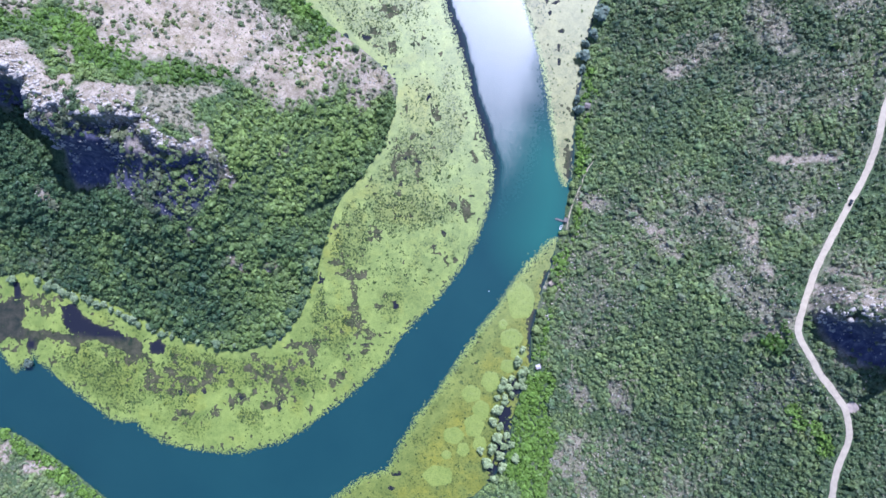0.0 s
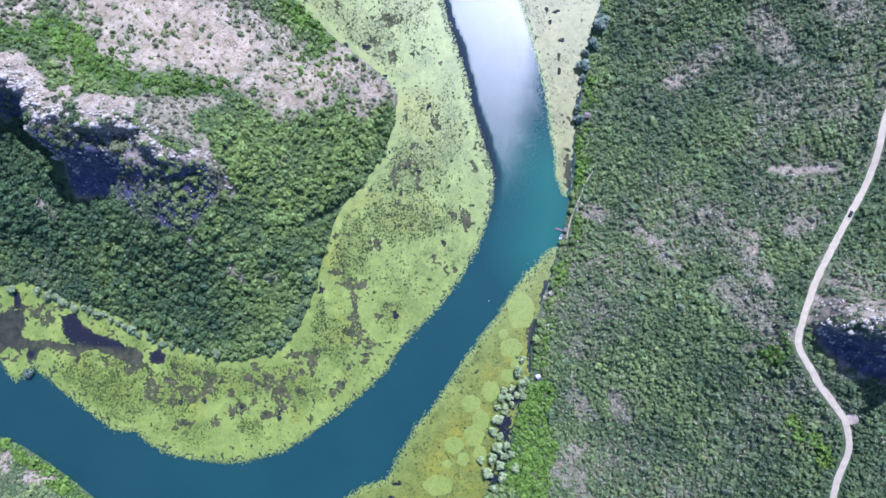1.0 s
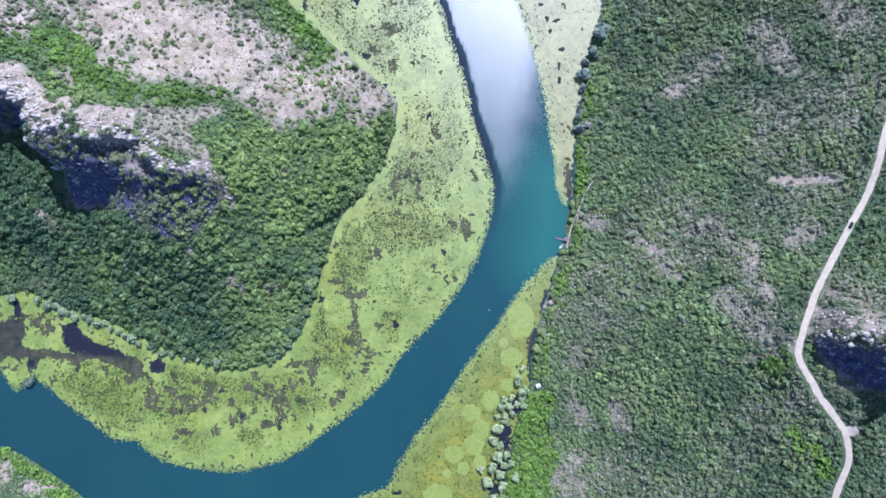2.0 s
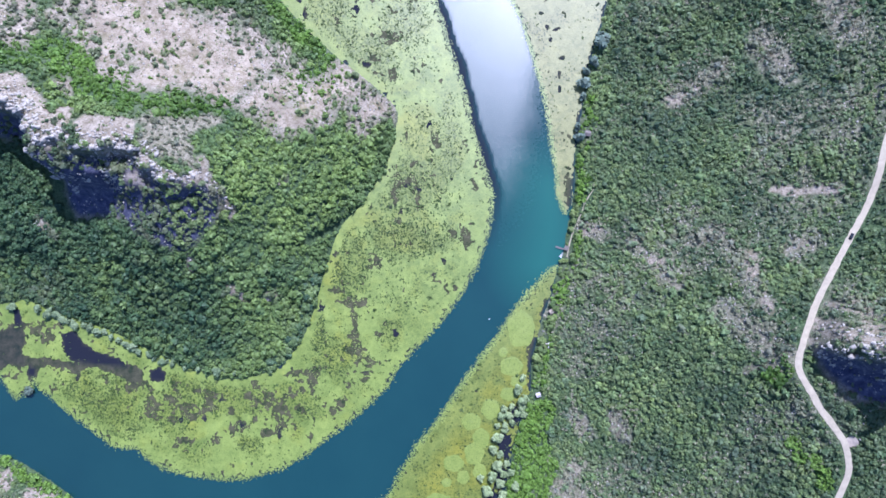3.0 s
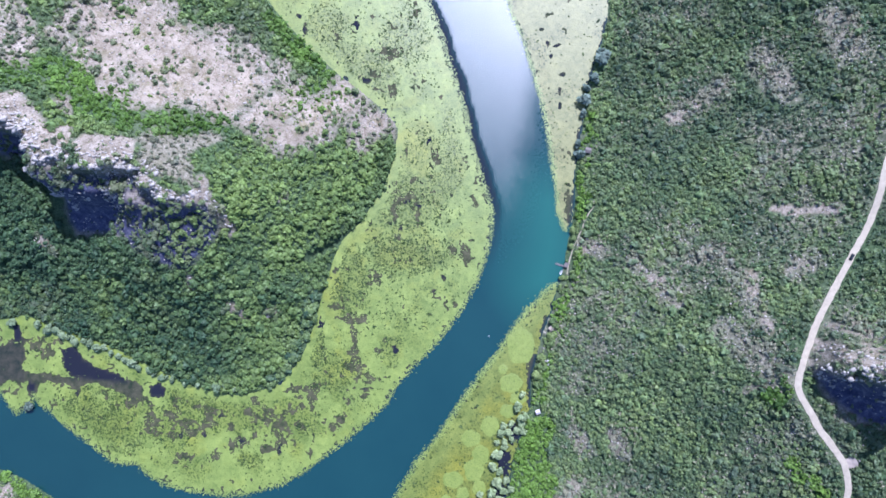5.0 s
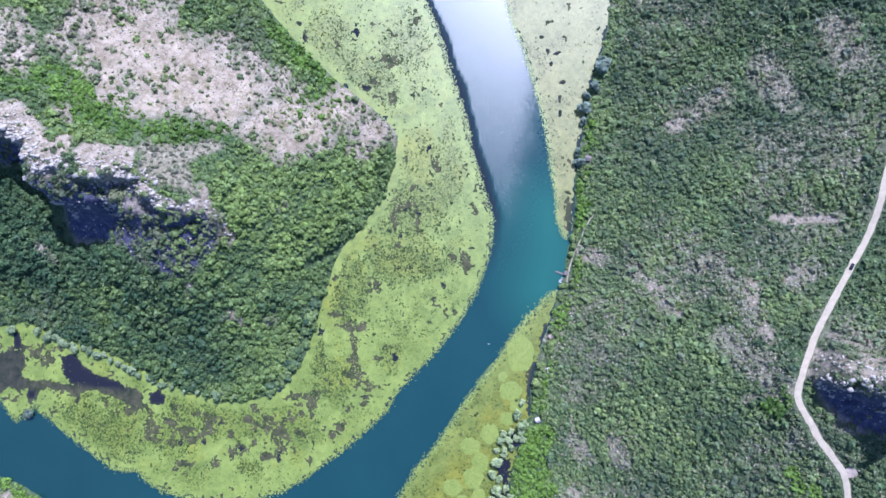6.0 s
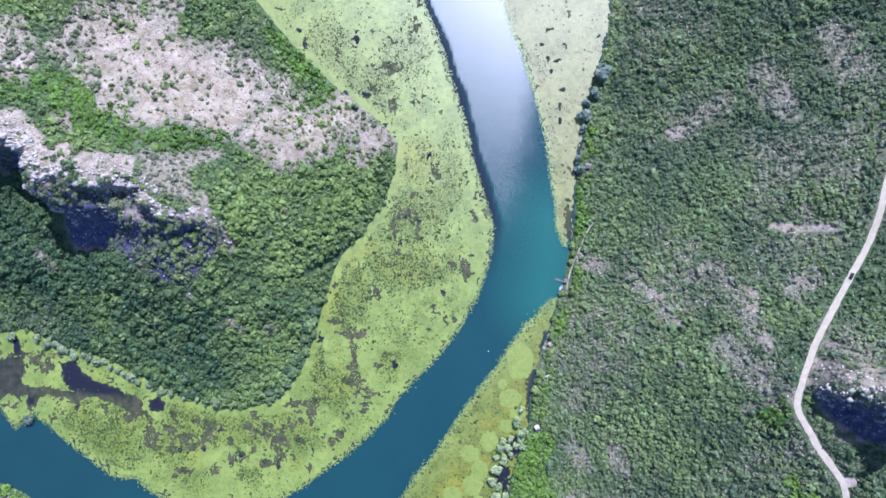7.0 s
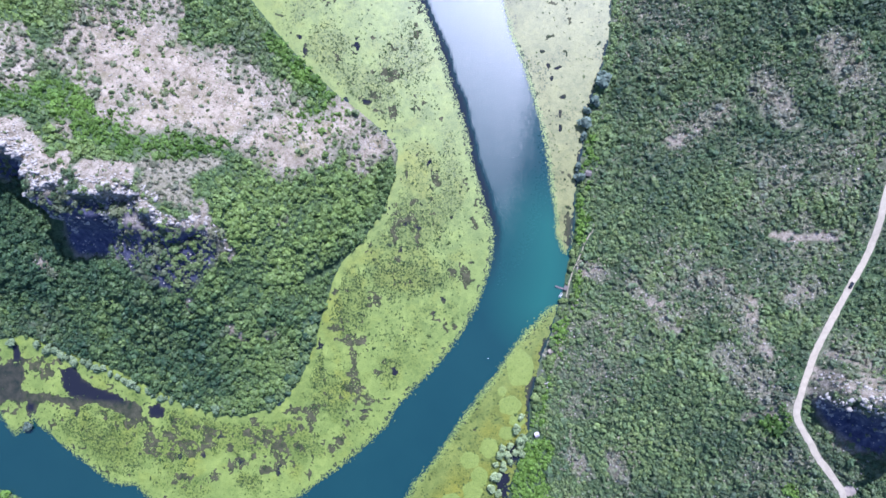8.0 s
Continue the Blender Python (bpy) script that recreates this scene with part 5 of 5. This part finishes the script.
def lily_patch(cx, cy, a, b, seed):
    """A round raft of overlapping leaves with a scalloped edge, slightly domed."""
    rng = np.random.default_rng(seed)
    bm = bmesh.new()
    rings, spokes = 6, 40
    wave = [1 + 0.06 * math.sin(5 * k * 6.283 / spokes + seed) + rng.uniform(-0.05, 0.05) for k in range(spokes)]
    centre = bm.verts.new((0, 0, 0.13))
    last = None
    for r in range(1, rings + 1):
        ring = []
        for k in range(spokes):
            t, q = k * 2 * math.pi / spokes, r / rings * wave[k]
            ring.append(bm.verts.new((a * q * math.cos(t), b * q * math.sin(t), 0.06 if r == rings else 0.10 + rng.uniform(0, 0.05))))
        for k in range(spokes):
            if last is None:
                bm.faces.new((centre, ring[k], ring[(k + 1) % spokes]))
            else:
                bm.faces.new((last[k], ring[k], ring[(k + 1) % spokes], last[(k + 1) % spokes]))
        last = ring
    ob = part("lily_patch", bm, LILY_DISC)
    ob.matrix_basis = pose(cx, cy, 0.1)
    return tagged(ob, "round pale green raft of water lily leaves", "lily patch", "round lily rafts by the bank")


for n, (cx, cy, a, b) in enumerate(PATCHES):
    lily_patch(cx, cy, a, b, n)


# ---- road ----
def smooth_line(line, heights, step=3.0):
    """Evenly spaced points on a soft curve through the line."""
    pts = np.c_[np.array(line, float), np.array(heights, float)]
    out = []
    for i in range(len(pts) - 1):
        p0, p1, p2, p3 = pts[max(i - 1, 0)], pts[i], pts[i + 1], pts[min(i + 2, len(pts) - 1)]
        n = max(1, int(np.hypot(*(p2 - p1)[:2]) / step))
        for k in range(n):
            t = k / n
            out.append(0.5 * (2 * p1 + (p2 - p0) * t + (2 * p0 - 5 * p1 + 4 * p2 - p3) * t * t + (3 * p1 - p0 - 3 * p2 + p3) * t ** 3))
    return np.array(out + [pts[-1]])


def ribbon(name, line, half, mat, label, category, lift, seed, profile=(-1, -0.55, 0, 0.55, 1), sag=0.12):
    rng = np.random.default_rng(seed)
    way = np.gradient(line[:, :2], axis=0)
    way /= np.linalg.norm(way, axis=1, keepdims=True)
    side = np.c_[way[:, 1], -way[:, 0]]
    verts = []
    for k, q in enumerate(profile):
        ragged = rng.uniform(-0.3, 0.3, len(line)) if abs(q) == 1 else np.zeros(len(line))
        off = half * q + ragged
        verts.append(np.c_[line[:, :2] + side * off[:, None], line[:, 2] + lift - sag * abs(q) ** 2])
    verts = np.array(verts)
    n = len(line)
    index = np.arange(len(profile) * n).reshape(len(profile), n)
    quads = np.stack([index[:-1, :-1], index[1:, :-1], index[1:, 1:], index[:-1, 1:]], -1).reshape(-1, 4)
    ob = mesh_object(name, verts.reshape(-1, 3), quads, mat, smooth=True)
    return tagged(ob, label, category, kind="structure")


ROAD_LINE = smooth_line(ROAD, ROAD_HEIGHTS)
ribbon("road", ROAD_LINE, 2.1, GRAVEL, "pale narrow unpaved road along the slope", "road", 0.32, 1)
track = smooth_line(TRACK, [float(height_at(x, y)) for x, y in TRACK], 1.5)
track[:, 2] = height_at(track[:, 0], track[:, 1])
ribbon("path", track, 0.4, TRODDEN, "trodden tan footpath behind the jetty", "path", 0.25, 2)


def layby():
    bm = bmesh.new()
    ring = []
    for k in range(22):
        t = k * 2 * math.pi / 22
        r = 1 + 0.12 * math.sin(2 * t + 1) + 0.12 * random.uniform(-1, 1)
        x, y = 238.2 + 2.6 * r * math.cos(t) - 1.6 * math.sin(t), -93.5 + 4.6 * r * math.sin(t)
        ring.append(bm.verts.new((x, y, float(height_at(x, y)) + 0.22)))
    centre = bm.verts.new((238.2, -93.5, float(height_at(238.2, -93.5)) + 0.3))
    for k in range(22):
        bm.faces.new((centre, ring[k], ring[(k + 1) % 22]))
    return tagged(part("layby", bm, PINK_GRAVEL), "pinkish gravel lay-by beside the road", "lay-by", kind="structure")


layby()


# ---- boulders and stones ----
def rock_mesh(name, rng, mat=None):
    bm = bmesh.new()
    bmesh.ops.create_icosphere(bm, subdivisions=2, radius=1)
    cuts = rng.normal(size=(13, 3))
    cuts /= np.linalg.norm(cuts, axis=1, keepdims=True)
    for v in bm.verts:
        p = np.array(v.co)
        for c in cuts:
            over = p @ c - 0.5
            if over > 0:
                p = p - c * over
        v.co = p * np.array([1.15, 0.85, 0.6])
    return part(name, bm, mat or STONE)


def boulders():
    rng = np.random.default_rng(44)
    shapes = [rock_mesh("boulder", rng) for _ in range(5)]
    used = set()
    spots = []
    for line, n in ((RIM_LINES[0][2:], 150), (RIM_LINES[1][:5], 50)):
        pts = np.array(line, float)
        seg = np.hypot(*np.diff(pts, axis=0).T)
        along = np.r_[0, np.cumsum(seg)]
        for t in rng.uniform(0, along[-1], n):
            x, y = np.interp(t, along, pts[:, 0]), np.interp(t, along, pts[:, 1])
            x = x + rng.normal() * 2.0
            steps = y + np.arange(9, -9, -0.8)
            falls = -np.diff(height_at(np.full(len(steps), x), steps))
            brow = steps[int(np.argmax(falls > 1.1))] if (falls > 1.1).any() else y
            spots.append((x, brow + abs(rng.normal()) * 1.6 - 0.3, rng.uniform(0.5, 1.5)))
    for n in range(60):
        ax, ay, bx, by, r = (ROCK_RIM + ROCK_CLIFF)[int(rng.integers(0, len(ROCK_RIM) + len(ROCK_CLIFF)))]
        t = rng.uniform()
        spots.append((ax + (bx - ax) * t + rng.normal() * r * 0.5, ay + (by - ay) * t + rng.normal() * r * 0.5, rng.uniform(0.5, 1.4)))
    for x, y, r in spots:
        if line_distance(np.array(x), np.array(y), ROAD) < 5:
            continue
        k = int(rng.integers(0, 5))
        m = Matrix.Translation((x, y, float(height_at(x, y)) + 0.2 * r)) @ Euler((rng.uniform(-0.4, 0.4), rng.uniform(-0.4, 0.4), rng.uniform(0, 6.28))).to_matrix().to_4x4()
        if k in used:
            ob = copy_thing(shapes[k], m)
        else:
            used.add(k)
            ob = shapes[k]
            ob.matrix_basis = m
        ob.scale = (r, r, r)
        tagged(ob, "weathered pale limestone boulder on the slope", "boulder", "limestone boulders")


boulders()


def crag_blocks():
    """Angular blocks breaking out of the two crags: a ragged brow and a broken face."""
    rng = np.random.default_rng(52)
    spots = []
    for line, bounds in zip(CLIFFS, ((-290, 40, -150, 125), (205, -75, 300, -5))):
        x, y, _ = scatter(0.8, bounds, 53)
        d = depth_inside(x, y, line)
        ok = (d > -13) & (line_distance(x, y, ROAD) > 6)
        x, y = x[ok], y[ok]
        below, here, above = height_at(x, y - 2.5), height_at(x, y), height_at(x, y + 2.5)
        fall, rise = (here - below) / 2.5, (above - here) / 2.5
        lip = (fall > 0.75) & (rise < 0.75)
        face = (fall > 0.8) & (rise >= 0.75)
        ok = (depth_inside(x, y, CRAG_SHELF) < -2.5) & (in_ellipses(x, y, OUTCROP) < -0.1) & (rng.uniform(0, 1, len(x)) < np.where(lip & ((y > 66) | (x > 0)), 0.62, np.where(face | lip, 0.16 * (value_noise(x, y, 9, 54) > 0.55), (0.16 * (y > -40) if bounds[0] > 0 else 0.22 * (line_distance(x, y, RIM_LINES[0]) < 11) * (y > 58)) * (rockiness(x, y) > 0.3))))
        spots.append(np.c_[x, y, here, np.where(lip, 0.8, 0.65)][ok])
    p = np.concatenate(spots)
    n = len(p)
    cube = np.array([(a, b, c) for a in (-1, 1) for b in (-1, 1) for c in (-1, 1)], float)
    tri = np.array([(0, 1, 3), (0, 3, 2), (4, 6, 7), (4, 7, 5), (0, 4, 5), (0, 5, 1), (2, 3, 7), (2, 7, 6), (1, 5, 7), (1, 7, 3)])
    size = p[:, 3] * rng.lognormal(-0.2, 0.45, n).clip(0.3, 2.0)
    shape = cube[None] * rng.uniform(0.55, 1.15, (n, 8, 3)) * np.stack([rng.uniform(0.7, 2.1, n), rng.uniform(0.5, 1.0, n), rng.uniform(0.6, 1.2, n)], 1)[:, None]
    turn, tilt = rng.normal(0.25, 0.5, n)[:, None], rng.normal(0, 0.25, n)[:, None]
    sx, sy, sz = shape[..., 0], shape[..., 1], shape[..., 2]
    sx, sz = sx * np.cos(tilt) - sz * np.sin(tilt), sx * np.sin(tilt) + sz * np.cos(tilt)
    sx, sy = sx * np.cos(turn) - sy * np.sin(turn), sx * np.sin(turn) + sy * np.cos(turn)
    k = size[:, None]
    verts = np.stack([sx * k + p[:, :1], sy * k + p[:, 1:2], sz * k + p[:, 2:3] + 0.1 * k], -1).reshape(-1, 3)
    faces = (tri[None] + 8 * np.arange(n)[:, None, None]).reshape(-1, 3)
    tagged(mesh_object("crag_rocks", verts, faces, STONE), "broken pale limestone blocks along cliff brows", "rocks", kind="stuff")


crag_blocks()


def stones():
    """Loose stones on bare ground, in one mesh."""
    rng = np.random.default_rng(45)
    x, y, rng = scatter(1.6, (-345, -200, 290, 250), 46)
    d = land_depth(x, y)
    ok = d > 3
    x, y = x[ok], y[ok]
    bare = rockiness(x, y)
    dry = np.clip((fractal(x, y, 60, 85, 4) - 0.46) * 4, 0, 1) * (x > 0)
    dry = np.maximum(dry, np.clip(capsules(x, y, DRY_STRIPS) * 2 + 0.7, 0, 1.6))
    ok = (rng.uniform(0, 1, len(x)) < np.where(bare > 0.5, 0.13, 0.32 * dry)) & (line_distance(x, y, ROAD) > 4)
    x, y = x[ok], y[ok]
    n = len(x)
    base = np.array([(1, 0, 0), (0, 1, 0), (-1, 0, 0), (0, -1, 0), (0, 0, 0.8), (0, 0, -0.6)])
    tri = np.array([(0, 1, 4), (1, 2, 4), (2, 3, 4), (3, 0, 4), (1, 0, 5), (2, 1, 5), (3, 2, 5), (0, 3, 5)])
    turn, size = rng.uniform(0, 6.28, n), rng.uniform(0.3, 1.05, n) ** 1.5
    shape = base[None] * rng.uniform(0.6, 1.2, (n, 6, 1)) * size[:, None, None]
    c, s = np.cos(turn)[:, None], np.sin(turn)[:, None]
    verts = np.stack([shape[..., 0] * c - shape[..., 1] * s + x[:, None], shape[..., 0] * s + shape[..., 1] * c + y[:, None],
                      shape[..., 2] + height_at(x, y)[:, None] + 0.1], -1).reshape(-1, 3)
    faces = (tri[None] + 6 * np.arange(n)[:, None, None]).reshape(-1, 3)
    tagged(mesh_object("stones", verts, faces, STONE), "loose pale limestone rubble on bare slopes", "stones", kind="stuff")


stones()

# ---- huts, jetty, boat, car ----
WHITE_ROOF = plain("white_sheet_roof", (0.44, 0.40, 0.385), 0.6, 0.2, 1.5)
GREY_ROOF = plain("weathered_roof", (0.155, 0.135, 0.115), 0.85, 0.2, 1.0)
TAN_ROOF = plain("straw_roof", (0.30, 0.25, 0.18), 0.9, 0.2, 0.8)
PLASTER = plain("plaster", (0.60, 0.57, 0.52), 0.9, 0.12, 1.0)
TIMBER = plain("grey_timber", (0.15, 0.14, 0.13), 0.85, 0.25, 0.5)
BOAT_WHITE = plain("boat_paint", (0.78, 0.78, 0.76), 0.35, 0.05, 1.0)
CAR_PAINT = plain("dark_car_paint", (0.025, 0.027, 0.032), 0.25, 0.1, 2.0, 0.3, 0.6)
CAR_GLASS = plain("car_glass", (0.03, 0.04, 0.05), 0.08, 0.1, 1.0, 0.0, 0.8)
RUBBER = plain("tyre_rubber", (0.03, 0.03, 0.03), 0.9, 0.15, 0.2)
ALLOY = plain("wheel_alloy", (0.5, 0.5, 0.5), 0.35, 0.1, 0.2, 0.9)
LAMP_GLASS = plain("lamp_glass", (0.7, 0.7, 0.7), 0.2, 0.05, 0.3)


def hut(x, y, turn, wide, deep, tall, rise, roof_mat, label):
    z = float(height_at(x, y)) - 0.2
    ob = empty("hut", pose(x, y, z, 0, 0, turn))
    for sx, sy, px, py in ((wide, 0.25, 0, deep / 2), (wide, 0.25, 0, -deep / 2), (0.25, deep - 0.25, wide / 2, 0), (0.25, deep - 0.25, -wide / 2, 0)):
        part("wall", box(bmesh.new(), sx, sy, tall, Matrix.Translation((px, py, tall / 2)), 0.02), PLASTER, ob)
    for side in (-1, 1):
        run = deep / 2 + 0.4
        pitch = math.atan2(rise, run)
        m = Matrix.Translation((0, side * run / 2, tall + rise / 2 + 0.06)) @ Matrix.Rotation(-side * pitch, 4, "X")
        slope = part("roof", box(bmesh.new(), wide + 0.7, run / math.cos(pitch) + 0.05, 0.10, m, 0.02), roof_mat, ob)
        for k in range(5):
            rib = m @ Matrix.Translation((-wide / 2 + k * wide / 4, 0, 0.075))
            part("batten", box(bmesh.new(), 0.08, run / math.cos(pitch), 0.05, rib), roof_mat, slope)
    part("door", box(bmesh.new(), 0.8, 0.08, 1.9, Matrix.Translation((0.3, -deep / 2 - 0.16, 1.0)), 0.02), TIMBER, ob)
    return tagged(ob, label, "hut")


hut(56, -80, 20, 2.7, 2.3, 2.3, 0.7, WHITE_ROOF, "small hut with a white sheet roof among bushes")
hut(92, 108, -8, 3.4, 3.0, 2.2, 0.9, GREY_ROOF, "small hut with a weathered grey roof near the bank")
hut(65.5, -20, 35, 2.6, 2.4, 2.1, 0.8, TAN_ROOF, "small hut with a tan roof above the lily mat")
hut(76.5, 25.5, 70, 2.6, 2.2, 2.0, 0.5, GREY_ROOF, "boat shelter with a grey roof beside the jetty")


def jetty():
    ob = empty("jetty", pose(69.2, 26.6, 0, 0, 0, -18))
    for k in range(20):
        part("plank", box(bmesh.new(), 0.27, 1.3, 0.06, Matrix.Translation((k * 0.31, 0, 0.62)), 0.012), TIMBER, ob)
    for y in (-0.5, 0.5):
        part("beam", box(bmesh.new(), 6.2, 0.14, 0.16, Matrix.Translation((2.95, y, 0.505))), TIMBER, ob)
        for x in (0.2, 2.2, 4.2):
            bm = bmesh.new()
            bmesh.ops.create_cone(bm, cap_ends=True, segments=9, radius1=0.11, radius2=0.1, depth=2.8, matrix=Matrix.Translation((x, y * 1.2, -0.45)))
            part("post", bm, TIMBER, ob)
    return tagged(ob, "short grey timber jetty on posts over the river", "jetty")


jetty()


def rowing_boat(x, y, turn, mat, label):
    ob = empty("boat", pose(x, y, 0, 0, 0, turn))
    length, beam = 4.2, 1.5
    bm = bmesh.new()
    rows_ = []
    for k in range(9):
        t = k / 8
        w = beam / 2 * (1 - max(0, t - 0.35) ** 2 / 0.44) * (0.86 + 0.14 * min(1, t * 5))
        sheer = 0.42 + 0.16 * t * t
        px = (t - 0.5) * length
        rows_.append([bm.verts.new(p) for p in ((px, -w, sheer), (px, -w * 0.75, 0.02), (px, 0, -0.12), (px, w * 0.75, 0.02), (px, w, sheer))])
    for a, b in zip(rows_[:-1], rows_[1:]):
        for k in range(4):
            bm.faces.new((a[k], b[k], b[k + 1], a[k + 1]))
    bm.faces.new(rows_[0])
    bmesh.ops.recalc_face_normals(bm, faces=bm.faces)
    bmesh.ops.solidify(bm, geom=bm.faces[:], thickness=0.05)
    part("hull", bm, mat, ob)
    for px in (-1.1, 0.1, 1.1):
        part("bench", box(bmesh.new(), 0.25, 1.15 if px < 1 else 0.8, 0.04, Matrix.Translation((px, 0, 0.3)), 0.01), TIMBER, ob)
    return tagged(ob, label, "boat")


rowing_boat(73.2, 20.6, 62, BOAT_WHITE, "small white rowing boat moored by the jetty")


def buoy():
    ob = empty("buoy", pose(21, -26, 0))
    bm = bmesh.new()
    bmesh.ops.create_uvsphere(bm, u_segments=16, v_segments=10, radius=0.3, matrix=Matrix.Diagonal((1, 1, 0.85, 1)))
    part("float", bm, BOAT_WHITE, ob, smooth=True)
    bm = bmesh.new()
    bmesh.ops.create_cone(bm, cap_ends=True, segments=8, radius1=0.06, radius2=0.05, depth=0.4, matrix=Matrix.Translation((0, 0, 0.5)))
    part("post", bm, TIMBER, ob)
    return tagged(ob, "small white buoy floating on the river", "buoy")


buoy()


def low_wall():
    ob = empty("wall_corner", pose(63.5, -46, float(height_at(63.5, -46)) + 0.6, 0, 0, 12))
    for n in range(7):
        part("block", box(bmesh.new(), 0.5, 0.42, 1.3 + 0.08 * (n % 3), Matrix.Translation((0, n * 0.52, 0)), 0.04), PLASTER, ob)
    for n in range(4):
        part("block", box(bmesh.new(), 0.5, 0.42, 1.3 + 0.06 * (n % 2), Matrix.Translation((0.53 + n * 0.52, 3.12, 0)), 0.04), PLASTER, ob)
    return tagged(ob, "broken corner of a pale stone wall in the scrub", "ruin")


low_wall()


def parked_car(x, y, turn):
    z = float(road_level(np.array(x), np.array(y))) + 0.33
    ob = empty("car", pose(x, y, z, 0, 0, turn))
    bm = bmesh.new()
    side = [(-2.1, 0.35), (-2.12, 0.75), (-1.9, 0.92), (0.9, 0.95), (1.9, 0.78), (2.12, 0.55), (2.1, 0.32)]
    a = [bm.verts.new((px, -0.88, pz)) for px, pz in side]
    b = [bm.verts.new((px, 0.88, pz)) for px, pz in side]
    bm.faces.new(a)
    bm.faces.new(b[::-1])
    for k in range(len(side)):
        j = (k + 1) % len(side)
        bm.faces.new((a[k], b[k], b[j], a[j]))
    bmesh.ops.recalc_face_normals(bm, faces=bm.faces)
    bmesh.ops.bevel(bm, geom=bm.edges[:], offset=0.07, segments=2, affect="EDGES")
    part("body", bm, CAR_PAINT, ob)
    bm = bmesh.new()
    low, high = [(-1.85, -0.78), (0.95, -0.78), (0.95, 0.78), (-1.85, 0.78)], [(-1.5, -0.62), (0.2, -0.62), (0.2, 0.62), (-1.5, 0.62)]
    lo, hi = [bm.verts.new((px, py, 0.9)) for px, py in low], [bm.verts.new((px, py, 1.4)) for px, py in high]
    for k in range(4):
        bm.faces.new((lo[k], lo[(k + 1) % 4], hi[(k + 1) % 4], hi[k]))
    bm.faces.new(hi)
    part("cabin", bm, CAR_GLASS, ob, "dark glazed cabin")
    part("roof", box(bmesh.new(), 1.75, 1.28, 0.06, Matrix.Translation((-0.65, 0, 1.42)), 0.02), CAR_PAINT, ob)
    for px in (-1.3, 1.3):
        for py in (-0.86, 0.86):
            bm = bmesh.new()
            turn_m = Matrix.Translation((px, py, 0.32)) @ Matrix.Rotation(radians(90), 4, "X")
            bmesh.ops.create_cone(bm, cap_ends=True, segments=18, radius1=0.32, radius2=0.32, depth=0.2, matrix=turn_m)
            wheel = part("wheel", bm, RUBBER, ob)
            bm = bmesh.new()
            bmesh.ops.create_cone(bm, cap_ends=True, segments=14, radius1=0.19, radius2=0.19, depth=0.22, matrix=turn_m)
            part("rim", bm, ALLOY, wheel)
    for py in (-0.6, 0.6):
        part("headlight", box(bmesh.new(), 0.08, 0.32, 0.14, Matrix.Translation((2.07, py, 0.62)), 0.02), LAMP_GLASS, ob)
    return tagged(ob, "small dark car on the pale gravel road", "car")


parked_car(241.6, 31.6, 61)


def loose_pads():
    """Single floating leaves drifting off the mats' edges."""
    rng = np.random.default_rng(77)
    spots = []
    for line, reach, n in ((WEST_EDGE, 1.6, 6000), (NORTHEAST_EDGE, 1.5, 2000), (SOUTHEAST_EDGE, 2.0, 4000)):
        pts = np.array(line, float)
        along = np.r_[0, np.cumsum(np.hypot(*np.diff(pts, axis=0).T))]
        t = rng.uniform(0, along[-1], n)
        spots.append(np.c_[np.interp(t, along, pts[:, 0]), np.interp(t, along, pts[:, 1])] + rng.normal(size=(n, 2)) * reach * 0.75)
    for cx, cy, a, b in SILTY:
        n = int(a * b * 1.6) + 6
        q, r = rng.uniform(0, 6.283, n), rng.uniform(0.2, 1.25, n) ** 0.7
        clump = value_noise(cx + a * r * np.cos(q), cy + b * r * np.sin(q), 3.5, 78) > 0.45
        spots.append(np.c_[cx + a * r * np.cos(q), cy + b * r * np.sin(q)][clump])
    p = np.concatenate(spots)
    n = len(p)
    size, turn = rng.uniform(0.22, 0.48, n), rng.uniform(0, 6.283, n)
    ring = np.arange(6) * 6.283 / 6
    ang = ring[None] + turn[:, None]
    wob = size[:, None] * rng.uniform(0.8, 1.15, (n, 6))
    rim = np.stack([p[:, :1] + np.cos(ang) * wob, p[:, 1:] + np.sin(ang) * wob, np.full((n, 6), 0.05) + rng.uniform(0, 0.03, (n, 1))], -1)
    centre = np.c_[p, np.full(n, 0.11)][:, None]
    verts = np.concatenate([centre, rim], 1).reshape(-1, 3)
    tri = np.stack([np.zeros(6, int), 1 + np.arange(6), 1 + (np.arange(6) + 1) % 6], 1)
    faces = (tri[None] + 7 * np.arange(n)[:, None, None]).reshape(-1, 3)
    flat = np.zeros(len(verts))
    tagged(mesh_object("lily_pads", verts, faces, LILY, attributes={"gold": flat, "stipple": flat, "tone": flat + 0.6}),
           "single round lily leaves floating off the mats", "lily pads", kind="stuff")


loose_pads()
